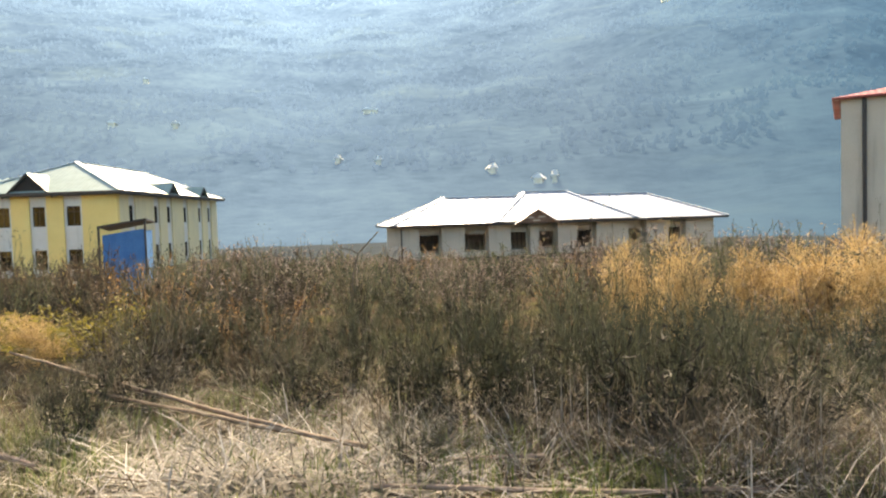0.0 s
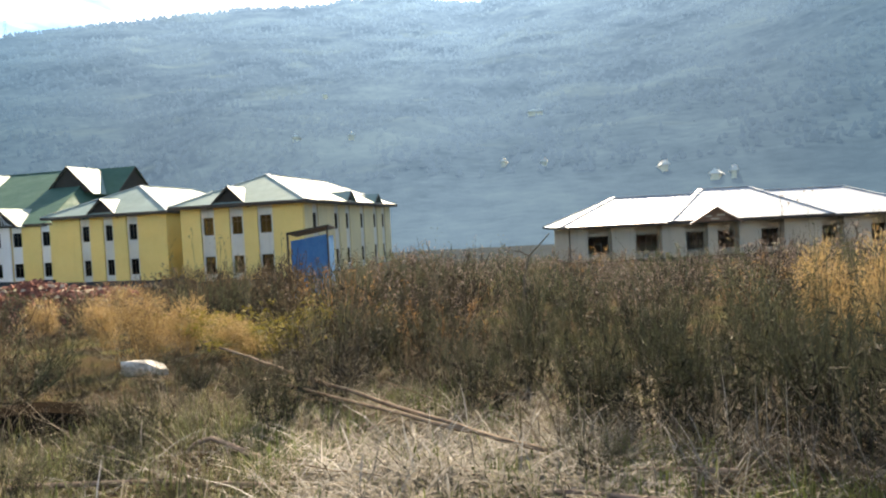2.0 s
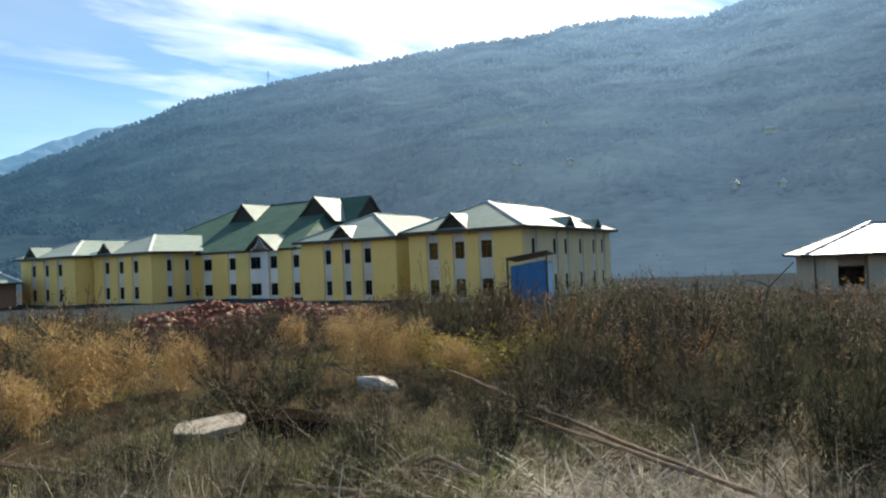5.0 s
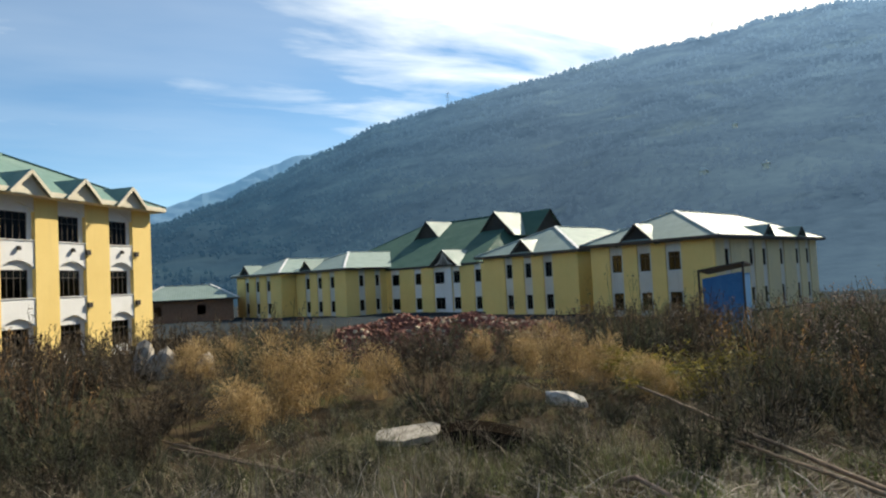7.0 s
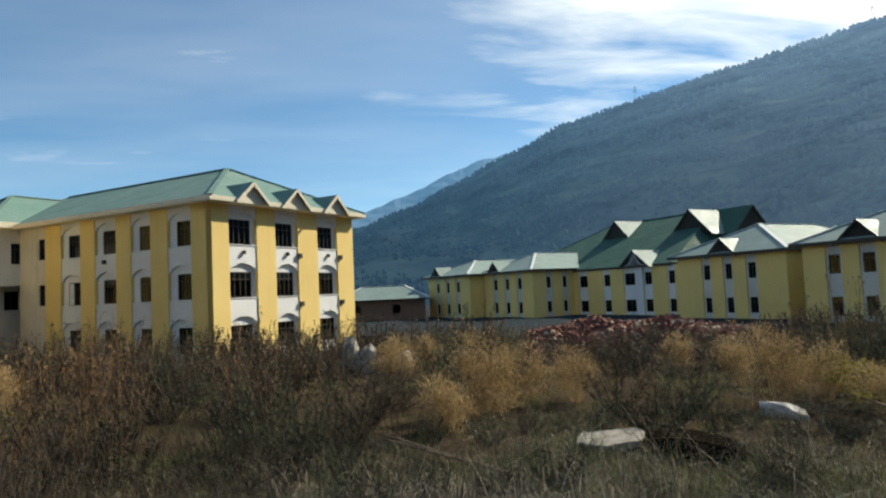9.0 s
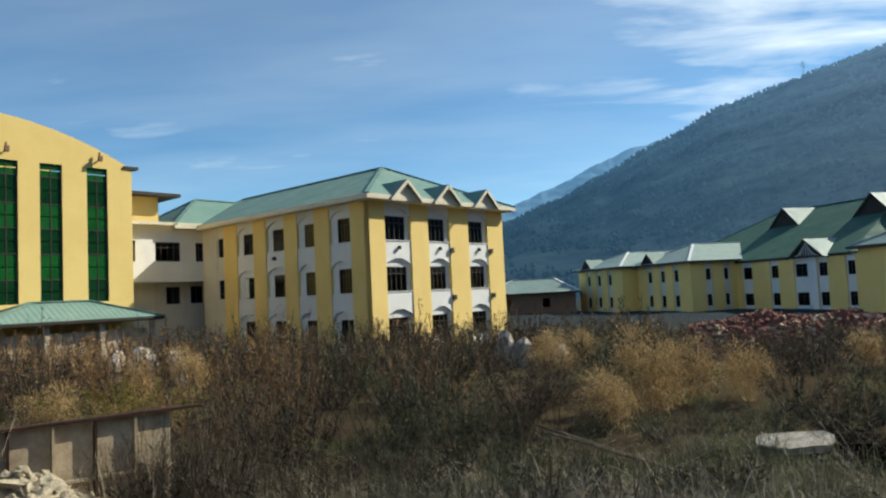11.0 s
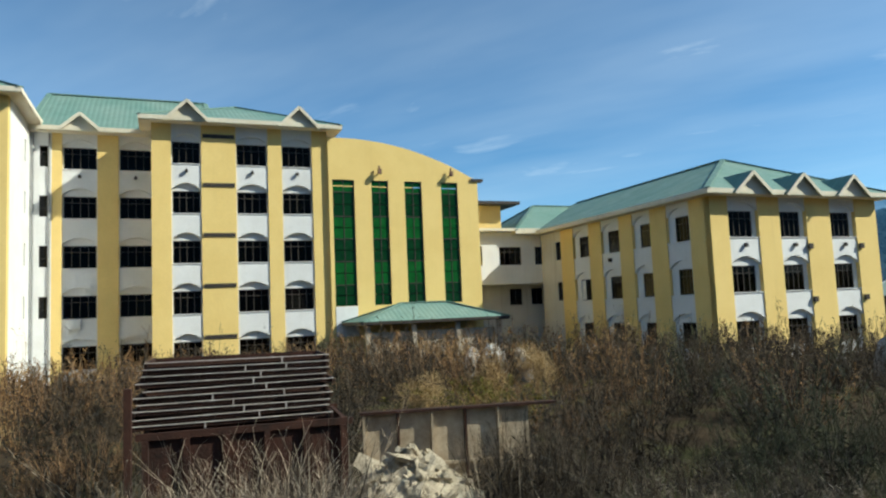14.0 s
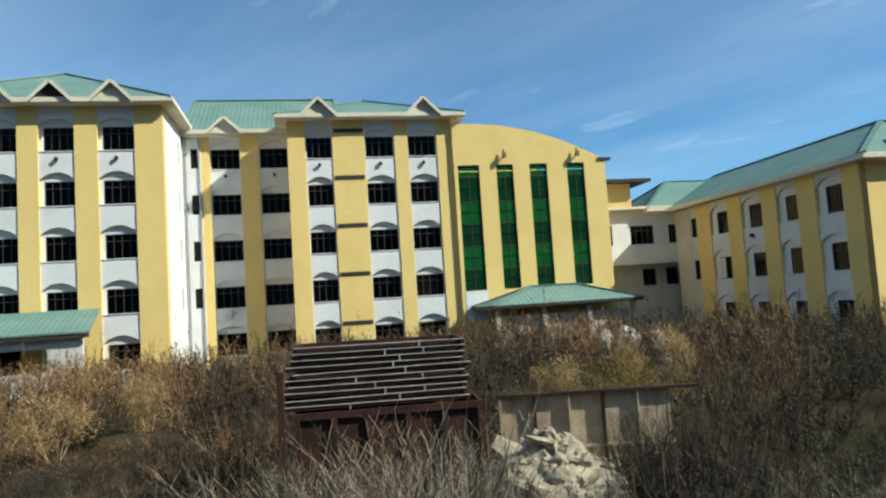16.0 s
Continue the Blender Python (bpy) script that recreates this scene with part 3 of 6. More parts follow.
# ---- the yellow hospital block and its side wing ----
AX_V, AX_U = Vector((-0.515, 0.857, 0)).normalized(), Vector((-0.857, -0.515, 0)).normalized()
COMPLEX = Matrix(((AX_V.x, AX_U.x, 0, 0), (AX_V.y, AX_U.y, 0, 0), (0, 0, 1, 0), (0, 0, 0, 1)))
BASE = -1.6
MAIN_TOPS = (14.60, 11.30, 8.00, 4.70, 1.40)
hospital = thing("hospital_building", COMPLEX, "five-storey yellow and white hospital with green roofs and green glazing", "building")

# left wing, nearest to the road
WING = (-24.0, -8.75)
wing_strips = [(-22.35, -20.25), (-19.05, -16.95), (-15.8, -13.8), (-12.5, -10.4)]
bays(hospital, pose(0, 45.4, 0), wing_strips, WING[0], WING[1], BASE, 15.95, MAIN_TOPS, 1.5, (0.22, 0.02))
side = TURN_RIGHT(-8.75, 45.4)
part("side_wall", wall_with_openings(0.642, 6.7, BASE, 15.95, 0, 0.3, [(4.9, 5.4, t - 1.4, t) for t in MAIN_TOPS[:4]], side), WHITE, hospital)
for t in MAIN_TOPS[:4]:
    window(hospital, side, 4.9, 5.4, t - 1.4, t, 0.08, 0)
slab(hospital, "side_wall", WHITE, I4, -24.0, -23.7, 46.05, 62.0, BASE, 15.95)
slab(hospital, "back_wall", WHITE, I4, -23.7, -9.05, 61.7, 62.0, BASE, 15.95)
hip_roof(hospital, -24.0, -8.75, 45.4, 62.0, 16.1, 20.2, "y", 8.0, 8.0, GREEN_X, GREEN_Y)
for a, b in wing_strips:
    eave_gable(hospital, I4, (a + b) / 2, 1.05, 16.15, 1.05, 44.5, 47.2, GREEN_Y, infill=DARK_FILL if abs(a + 15.8) < 0.1 else CREAM)

# middle front, set back
mid_strips = [(-6.9, -4.8), (-3.5, -1.4)]
bays(hospital, pose(0, 52.1, 0), mid_strips, -7.5, -1.4 + 0.02, BASE, 15.6, MAIN_TOPS, 1.5)
part("white_wall", wall_with_openings(-8.749, -7.502, BASE, 15.6, 52.05, 52.35, [(-8.2, -7.7, t - 1.4, t) for t in MAIN_TOPS[:4]], I4), WHITE, hospital)
for k, t in enumerate(MAIN_TOPS[:4]):
    window(hospital, I4, -8.2, -7.7, t - 1.4, t, 52.12, 0, 0.4 if k else 0.7)
for x in (-8.55, -7.62):
    part("downpipe", Mesh().tube([(x, 51.98, BASE + 0.1), (x, 51.98, 15.4)], 0.055), GREY_TIN, hospital, "grey plastic downpipe on the wall")
hip_roof(hospital, -8.0, 2.0, 52.1, 62.0, 15.75, 19.5, "x", 0.4, 0.4, GREEN_X, GREEN_Y)
eave_gable(hospital, I4, -5.75, 1.05, 15.75, 0.95, 51.1, 54.0, GREEN_Y)
ac = Mesh().box(-6.45, -5.75, 51.88, 52.16, 2.55, 3.05).box(-6.05, -5.85, 51.85, 51.88, 2.62, 2.98)
part("air_conditioner", ac, WHITE_TIN, hospital, "white air conditioner unit under a window")

# right front with three window strips and a plain yellow panel
right_strips = [(-0.2, 1.65), (3.88, 5.98), (6.93, 9.02)]
FR = 49.1
bays(hospital, pose(0, FR, 0), right_strips, -1.4, 10.1, BASE, 15.75, MAIN_TOPS, 1.5, (0.06, 0.06))
for z in (15.0, 11.7, 8.35, 5.0, 1.65):
    part("slot_vent", Mesh().box(1.75, 3.78, FR - 0.05, FR + 0.02, z - 0.13, z + 0.13), DARK, hospital, "dark horizontal slot in the yellow wall")
slab(hospital, "side_wall", YELLOW, TURN_LEFT(-1.4, 52.1), 0.002, 2.3, 0, 0.3, BASE, 15.75)
hip_roof(hospital, -1.4, 10.3, FR, 62.0, 16.0, 18.95, "y", 7.2, 7.0, GREEN_X, GREEN_Y)
for xc in (0.78, 8.05):
    eave_gable(hospital, I4, xc, 1.15, 16.0, 1.15, FR - 0.95, FR + 2.0, GREEN_Y)
slab(hospital, "back_wall", YELLOW, I4, -8.7, 21.0, 62.2, 62.5, BASE, 14.5)

# arched gable wall with four tall green windows
GU = 48.85
glz = [(10.37, 11.94), (13.2, 14.46), (15.7, 17.03), (18.56, 19.9)]
wall = wall_with_openings(10.102, 21.55, BASE, 12.4, GU, GU + 0.35, [(a, b, 3.32, 12.27) for a, b in glz], I4)
curve = [(10.102, 15.28)] + [(10.95 + 0.53 * i, 15.28 - 2.85 * (i / 20) ** 2.1) for i in range(1, 21)]
for (xa, za), (xb, zb) in zip(curve, curve[1:]):
    wall.prism([(xa, 12.4), (xb, 12.4), (xb, zb), (xa, za)], GU, GU + 0.35)
part("arched_wall", wall, YELLOW, hospital, "plain yellow wall with a curved top")
for a, b in glz:
    fr = Mesh()
    g = part("tall_window", fr.box(a, a + 0.05, GU + 0.1, GU + 0.18, 3.32, 12.27).box(b - 0.05, b, GU + 0.1, GU + 0.18, 3.32, 12.27).box((a + b) / 2 - 0.025, (a + b) / 2 + 0.025, GU + 0.1, GU + 0.17, 3.37, 12.22), DARK, hospital, "tall strip of green glazing in dark frames")
    zs = [3.32, 4.8, 6.45, 8.05, 9.65, 11.4, 12.27]
    for k, (c, d) in enumerate(zip(zs, zs[1:])):
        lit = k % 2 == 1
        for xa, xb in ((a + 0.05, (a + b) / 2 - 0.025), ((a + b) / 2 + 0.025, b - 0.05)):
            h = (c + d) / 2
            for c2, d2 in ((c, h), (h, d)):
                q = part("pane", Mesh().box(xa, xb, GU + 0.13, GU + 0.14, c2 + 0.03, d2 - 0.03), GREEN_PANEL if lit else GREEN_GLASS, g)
        part("glazing_bar", Mesh().box(a + 0.05, b - 0.05, GU + 0.1, GU + 0.17, d - 0.03, d + 0.03), DARK, g)
slab(hospital, "white_panel", WHITE, I4, 10.37, 11.94, GU - 0.03, GU - 0.001, 1.2, 3.3)
# near-black sheet added behind the glazing in place of an unlit room
slab(hospital, "dark_backing", DARK_FILL, I4, 10.2, 21.2, GU + 1.6, GU + 1.8, BASE, 12.0)
slab(hospital, "side_wall", YELLOW, I4, 21.25, 21.55, GU + 0.352, 62.2, BASE, 12.1)
slab(hospital, "coping", DARK, I4, 21.0, 22.0, GU - 0.1, GU + 0.5, 12.4, 12.6)
slab(hospital, "flat_roof", CEMENT, I4, 10.4, 21.2, GU + 1.85, 62.2, 11.75, 12.0)
for x in (13.75, 19.3):
    lm = Mesh().box(x - 0.04, x + 0.04, GU - 0.35, GU, 12.75, 12.83).box(x - 0.12, x + 0.12, GU - 0.5, GU - 0.25, 12.7, 13.05).box(x - 0.05, x + 0.05, GU - 0.3, GU - 0.2, 13.05, 13.3)
    part("flood_lamp", lm, BROWN, hospital, "small brown flood lamp on the wall")

# connecting passage over an open ground floor
LU = 53.3
holes = [(25.3, 27.35, 6.3, 7.82), (28.66, 29.9, 6.3, 7.82), (23.3, 23.75, 6.3, 7.9)]
part("passage_wall", wall_with_openings(21.0, 30.6, 4.95, 9.15, LU, LU + 0.25, holes, I4), WHITE, hospital, "white upper passage wall")
for h in holes:
    window(hospital, I4, *h, LU + 0.08, 3 if h[1] - h[0] > 1 else 1)
slab(hospital, "floor_slab", WHITE, I4, 21.0, 30.6, LU, LU + 8, 4.7, 4.946)
low = [(26.9, 28.1, 2.95, 4.35), (29.0, 30.1, 2.95, 4.35)]
part("lower_wall", wall_with_openings(21.0, 30.6, BASE, 4.7, LU + 1.6, LU + 1.85, low, I4), WHITE_OLD, hospital, "stained recessed ground-floor wall")
for h in low:
    window(hospital, I4, *h, LU + 1.68, 1, 1)
slab(hospital, "back_wall", WHITE, I4, 21.0, 30.6, LU + 8, LU + 8.25, BASE, 9.1)
slab(hospital, "lift_room", YELLOW, I4, 22.2, 26.2, LU + 1.2, LU + 5.0, 9.2, 11.5, label="yellow rooftop room")
slab(hospital, "flat_roof", DARK, I4, 20.6, 27.6, LU + 0.2, LU + 6.0, 11.5, 11.75, label="thin dark flat roof")
slab(hospital, "passage_roof_edge", CREAM, I4, 21.0, 29.5, LU - 0.7, LU + 0.05, 9.1, 9.32)
hip_roof(hospital, 27.3, 44.5, LU, 62.0, 9.1, 12.0, "x", 4.6, 4.6, GREEN_X, GREEN_Y)

# porch roofs
def porch(x0, x1, y0, y1, z, top):
    hip_roof(hospital, x0, x1, y0, y1, z, top, "x", (x1 - x0) * 0.36, (x1 - x0) * 0.36, GREEN_X, GREEN_Y, fascia=DARK, over=0.25, drop=0.12)
    n = 4
    for i in range(n):
        x = x0 + 0.3 + (x1 - x0 - 0.6) * i / (n - 1)
        slab(hospital, "porch_post", CEMENT, I4, x - 0.14, x + 0.14, y0 + 0.1, y0 + 0.38, BASE, z - 0.17)
    slab(hospital, "porch_wall", CEMENT, I4, x0 + 0.5, x1 - 0.5, y0 + 0.5, y0 + 0.65, BASE, 1.5)


porch(11.0, 20.8, 43.8, 48.5, 2.15, 3.3)
part("lean_to_roof", Mesh().add([(-24, 42.3, 2.35), (-12.3, 42.3, 2.35), (-12.6, 45.35, 3.6), (-24, 45.35, 3.6), (-24, 42.3, 2.25), (-12.3, 42.3, 2.25), (-12.6, 45.35, 3.5), (-24, 45.35, 3.5)],
     [(0, 1, 2, 3), (7, 6, 5, 4), (0, 4, 5, 1), (1, 5, 6, 2), (2, 6, 7, 3), (3, 7, 4, 0)]), GREEN_X, hospital, "low green metal lean-to roof")
part("lean_to_beam", Mesh().box(-24, -12.4, 42.35, 42.55, 2.0, 2.24), DARK, hospital)
part("lean_to_wall", wall_with_openings(-24, -12.8, BASE, 2.0, 42.7, 42.9, [(-17.5, -14.6, 0.2, 1.5)], I4), WHITE_OLD, hospital)

# ---- three-storey side wing ----
B_TOPS = (7.93, 4.63, 1.33)
wing = thing("hospital_side_wing", COMPLEX, "three-storey yellow and white hospital wing with a green hipped roof", "building")
bays(wing, pose(0, 33.0, 0), [(30.55, 32.9), (34.6, 36.8), (38.86, 41.1)], 29.2, 43.0, BASE, 9.0, B_TOPS, 1.6, (0.2, 0.3), lamp_rows=(0,), arch=0.5, depth=0.26)
left_face = TURN_LEFT(29.2, 53.3)     # its x runs from the far end to the near corner
ls = [(53.3 - b, 53.3 - a) for a, b in ((45.85, 48.1), (42.0, 44.25), (38.55, 40.5), (34.8, 36.95))]
bays(wing, left_face, ls, 3.35, 53.3 - 33.002, BASE, 9.0, B_TOPS, 1.6, (0.62, 0.28), lamp_rows=(), arch=0.5, depth=0.22, leaves={(0, 1)})
holes = [(2.4, 3.15, t - 1.5, t) for t in B_TOPS[:2]]
part("white_wall", wall_with_openings(0, 3.348, BASE, 9.0, 0.1, 0.6, holes, left_face), WHITE_OLD, wing)
for h in holes:
    window(wing, left_face, *h, 0.18, 1)
part("wall_lamp", Mesh(left_face).box(10.0, 10.2, -0.15, 0.07, 5.7, 5.95), DARK, wing)
slab(wing, "side_wall", YELLOW, I4, 42.7, 43.0, 33.64, 53.3, BASE, 9.0)
# unseen near-black walls added inside so that the windows look dark
slab(wing, "partition", DARK_FILL, I4, 30.3, 42.6, 38.0, 38.2, BASE, 8.9)
slab(wing, "partition", DARK_FILL, I4, 33.2, 33.4, 38.3, 53.0, BASE, 8.9)
hip_roof(wing, 29.2, 43.0, 33.0, 58.0, 9.05, 12.4, "y", 6.6, 1.0, GREEN_X, GREEN_Y)
for xc in (31.75, 35.75, 40.0):
    eave_gable(wing, I4, xc, 1.2, 9.05, 1.1, 32.0, 35.2, GREEN_Y)
for x, z in ((36.9, 5.75), (41.35, 5.75), (36.95, 2.45), (41.4, 2.45)):
    part("wall_box", Mesh().box(x - 0.17, x + 0.17, 32.86, 33.0, z - 0.16, z + 0.16), DARK, wing, "small dark wall unit")

# ---- the two-storey yellow block across the field ----
C_TOPS = (4.35, 1.05)
CB = -1.4
block = thing("yellow_block", pose(0, 0, 0), "long two-storey yellow block with pale green metal roofs", "building")


def c_wing(x0, x1, y0, y1, top, strips, side_strips, pale, old=False):
    """One wing: front and right faces with windows, plain other faces, a hipped roof with a small dark gable."""
    wall_mat, field = (YELLOW_OLD, WHITE_OLD) if old else (YELLOW, WHITE)
    rx, ry = (PALE_X, PALE_Y) if pale else (GREEN_X, GREEN_Y)
    kw = dict(depth=0.14, arch=0, field=WHITE_OLD, lamp_rows=(), mullions=1)
    bays(block, pose(0, y0, 0), strips, x0, x1, CB, 5.15, C_TOPS, 1.5, (0.18, 0.18), pier=YELLOW, **kw)
    bays(block, TURN_RIGHT(x1, y0), side_strips, 0.362, y1 - y0, CB, 5.15, C_TOPS, 1.45, (0.2, 0.2), pier=wall_mat, **kw)
    slab(block, "side_wall", YELLOW, I4, x0, x0 + 0.3, y0 + 0.37, y1, CB, 5.15)
    slab(block, "back_wall", YELLOW, I4, x0 + 0.3, x1 - 0.38, y1 - 0.3, y1, CB, 5.15)
    hip_roof(block, x0, x1, y0, y1, 5.35, top, "y", 5.9, 5.9, rx, ry, fascia=DARK, over=0.7, drop=0.16, ridge_mat=WHITE_TIN)


def strips_of(x0, x1, n, w):
    gap = (x1 - x0 - n * w) / (n + 1)
    return [(x0 + gap + i * (w + gap), x0 + gap + i * (w + gap) + w) for i in range(n)]


c_wing(-35.9, -24.6, 53.2, 76.6, 8.1, [(-34.0, -32.7), (-31.3, -30.0), (-28.7, -27.3)], [(2.0, 3.2), (6.8, 8.0), (9.6, 10.8), (13.6, 14.8), (17.6, 18.8), (20.4, 21.6)], True, True)
c_wing(-53.0, -40.4, 57.6, 77.0, 8.3, [(-49.9, -48.8), (-47.3, -46.2), (-44.7, -43.5)], strips_of(0.6, 19, 4, 1.1), True)
c_wing(-88.0, -76.0, 55.6, 76.0, 7.9, strips_of(-87.5, -76.8, 3, 1.2), [(2.2, 3.3), (5.0, 6.0), (9, 10), (13, 14)], True)
c_wing(-101.0, -88.2, 53.2, 74.0, 7.7, strips_of(-100.5, -89.2, 3, 1.2), strips_of(0.6, 19, 3, 1.1), True)
for x, y in ((-31.0, 52.6), (-47.0, 57.0), (-84.6, 55.0), (-97.5, 52.6)):
    eave_gable(block, I4, x, 1.65, 5.3, 1.55, y, y + 2.8, PALE_Y, DARK, DARK_FILL, 0.12)
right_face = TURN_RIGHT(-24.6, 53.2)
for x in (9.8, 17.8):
    eave_gable(block, right_face, x, 1.3, 5.3, 1.1, -0.6, 2.2, PALE_X, DARK, DARK_FILL, 0.12)
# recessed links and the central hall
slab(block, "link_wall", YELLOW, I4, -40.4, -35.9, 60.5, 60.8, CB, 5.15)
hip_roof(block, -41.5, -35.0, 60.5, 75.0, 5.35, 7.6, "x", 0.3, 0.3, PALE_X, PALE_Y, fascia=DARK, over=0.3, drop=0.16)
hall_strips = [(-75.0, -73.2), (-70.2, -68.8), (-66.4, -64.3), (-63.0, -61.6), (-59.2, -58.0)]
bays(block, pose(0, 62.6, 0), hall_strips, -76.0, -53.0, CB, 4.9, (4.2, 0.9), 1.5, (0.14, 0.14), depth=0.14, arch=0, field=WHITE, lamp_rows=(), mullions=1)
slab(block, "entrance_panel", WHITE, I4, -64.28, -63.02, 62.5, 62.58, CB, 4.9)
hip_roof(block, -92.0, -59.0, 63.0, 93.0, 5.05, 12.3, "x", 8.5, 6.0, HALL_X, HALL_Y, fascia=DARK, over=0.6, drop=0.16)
# pale sheet puts the sun's glint into the dormer roofs' colour
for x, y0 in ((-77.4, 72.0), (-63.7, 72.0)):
    eave_gable(block, I4, x, 3.3, 8.9, 3.25, y0, 77.5, PALE_Y, DARK_FILL, DARK_FILL, 0.16)
eave_gable(block, TURN_RIGHT(-58.6, 78.0), 0, 3.5, 8.85, 3.4, 0, 7.5, HALL_Y, DARK, DARK_FILL, 0.16)
eave_gable(block, I4, -63.6, 2.4, 5.0, 1.9, 61.6, 66.5, PALE_Y, DARK, DARK_FILL, 0.14)
lat = Mesh()
for i in range(-4, 5):
    lat.beam((-63.6 + i * 0.42, 61.75, 5.0), (-63.6 + i * 0.2, 61.75, 5.0 + 1.75 - abs(i) * 0.36), 0.06, 0.06)
part("gable_lattice", lat, WHITE_TIN, block, "white lattice in the entrance gable")

# ---- bare cement bungalow with a zinc roof ----
bungalow = thing("cement_bungalow", pose(-3.6, 59.9, 0, 0, 0, 11.3), "unfinished bare cement bungalow with a shiny zinc roof", "building")
DB = -1.6
d_strips = [(1.6, 3.6), (5.6, 7.8), (9.8, 11.6), (12.4, 14.2), (16.0, 17.9), (21.0, 22.8), (25.0, 26.8)]
d_edges = [0.0] + [e for s in d_strips for e in s] + [29.6]
for a, b in zip(d_edges[::2], d_edges[1::2]):
    part("pier", Mesh().box(a, b, 0, 0.95, DB, 1.78), CEMENT, bungalow)
holes = [(a + 0.1, b - 0.1, -0.45, 1.05) for a, b in d_strips]
part("window_wall", wall_with_openings(0.3, 29.3, DB, 1.78, 0.95, 1.15, holes, I4), CEMENT, bungalow)
for i, h in enumerate(holes):
    window(bungalow, I4, *h, 1.0, 3 if i != 0 else 2, 0.6, pane=False, frame_mat=BROWN if i % 2 else DARK)
slab(bungalow, "side_wall", CEMENT, I4, 0.0, 0.3, 0.952, 9.9, DB, 1.78)
slab(bungalow, "side_wall", CEMENT, I4, 29.3, 29.6, 0.952, 9.9, DB, 1.78)
slab(bungalow, "back_wall", CEMENT, I4, 0.3, 29.3, 9.6, 9.9, DB, 1.78)
part("downpipe", Mesh().tube([(0.06, -0.08, DB + 0.1), (0.06, -0.08, 1.7)], 0.06), DARK, bungalow)
hip_roof(bungalow, 0.0, 29.6, 0.0, 9.9, 1.95, 4.35, "x", 5.8, 5.2, TIN_X, TIN_X, fascia=DARK, over=0.95, drop=0.1)
hip_roof(bungalow, 8.8, 21.0, -0.3, 10.5, 2.02, 4.75, "x", 4.6, 4.6, TIN_X, TIN_X, fascia=DARK, over=0.6, drop=0.05)
eave_gable(bungalow, I4, 11.9, 1.9, 1.9, 1.15, -1.4, 2.4, TIN_X, BROWN, BROWN, 0.16)
for x, z in ((11.2, 2.35), (12.3, 2.4), (11.8, 2.1)):
    slab(bungalow, "pediment_board", CEMENT, I4, x - 0.3, x + 0.35, -1.22, -1.16, z - 0.06, z + 0.06)

# ---- tall cement house at the edge ----
tower = thing("cement_house", pose(20.8, 36.5, 0, 0, 0, -30), "tall bare cement house with a red metal roof edge", "building")
part("wall", Mesh().box(0, 9, 0, 9, -1.6, 8.1), CEMENT, tower)
part("red_roof", Mesh().add([(-0.4, -0.4, 8.12), (9.4, -0.4, 8.12), (9.4, 9.4, 8.12), (-0.4, 9.4, 8.12), (4.5, 4.5, 9.3), (-0.4, -0.4, 8.02), (9.4, -0.4, 8.02), (9.4, 9.4, 8.02), (-0.4, 9.4, 8.02)],
     [(0, 1, 4), (1, 2, 4), (2, 3, 4), (3, 0, 4), (0, 5, 6, 1), (1, 6, 7, 2), (2, 7, 8, 3), (3, 8, 5, 0), (8, 7, 6, 5)]), RED_TIN, tower)
part("downpipe", Mesh().tube([(1.05, -0.1, -1.4), (1.05, -0.1, 8.0)], 0.1), DARK, tower, "dark downpipe on the cement wall")
for z in (1.6, 4.8):
    part("floor_band", Mesh().box(-0.02, 9.02, -0.03, 0.0, z, z + 0.25), CEMENT, tower)

# ---- small far house between the blocks ----
cottage = thing("far_cottage", pose(-101.5, 38.0, 0.4, 0, 0, 62), "low far cottage with pale zinc and green roof", "building")
part("wall", wall_with_openings(0, 13, -1.6, 1.6, 0, 0.3, [(2, 3.2, -0.4, 1.0), (8, 9.2, -0.4, 1.0)], I4), BROWN, cottage)
slab(cottage, "side_wall", BROWN, I4, 0, 0.3, 0.3, 8, -1.6, 1.6)
slab(cottage, "side_wall", BROWN, I4, 12.7, 13, 0.3, 8, -1.6, 1.6)
slab(cottage, "back_wall", BROWN, I4, 0.3, 12.7, 7.7, 8, -1.6, 1.6)
hip_roof(cottage, 0, 13, 0, 8, 1.8, 3.9, "x", 4, 4, PALE_X, GREEN_Y, fascia=DARK, over=0.8, drop=0.12, ridge_mat=WHITE_TIN)

# ---- blue site shed ----
shed = thing("blue_site_shed", pose(-17.55, 36.1, -1.0, 0, 0, 14), "blue sheet-metal site shed with a slanting dark roof", "shed")
part("wall", Mesh().prism([(0, 0), (2.05, 0), (2.05, 3.52), (0, 3.22)], 0, 0.06), BLUE, shed)
part("wall", Mesh().box(0, 0.06, 0.062, 2.4, 0, 3.2), BLUE, shed)
part("wall", Mesh().box(1.99, 2.05, 0.062, 2.4, 0, 3.42), BLUE, shed)
part("roof", Mesh().add([(-0.15, -0.4, 3.7), (2.2, -0.4, 4.05), (2.2, 2.6, 3.9), (-0.15, 2.6, 3.5), (-0.15, -0.4, 3.62), (2.2, -0.4, 3.97), (2.2, 2.6, 3.82), (-0.15, 2.6, 3.42)],
     [(0, 1, 2, 3), (7, 6, 5, 4), (0, 4, 5, 1), (1, 5, 6, 2), (2, 6, 7, 3), (3, 7, 4, 0)]), DARK, shed, "dark slanting roof sheet")
for x, h in ((-0.1, 3.62), (2.12, 3.95)):
    part("post", Mesh().box(x - 0.05, x + 0.05, -0.35, -0.25, 0, h), DARK, shed)
for i in range(1, 7):
    part("rib", Mesh().box(i * 0.3, i * 0.3 + 0.04, -0.03, -0.001, 0.02, 3.2), BLUE, shed)


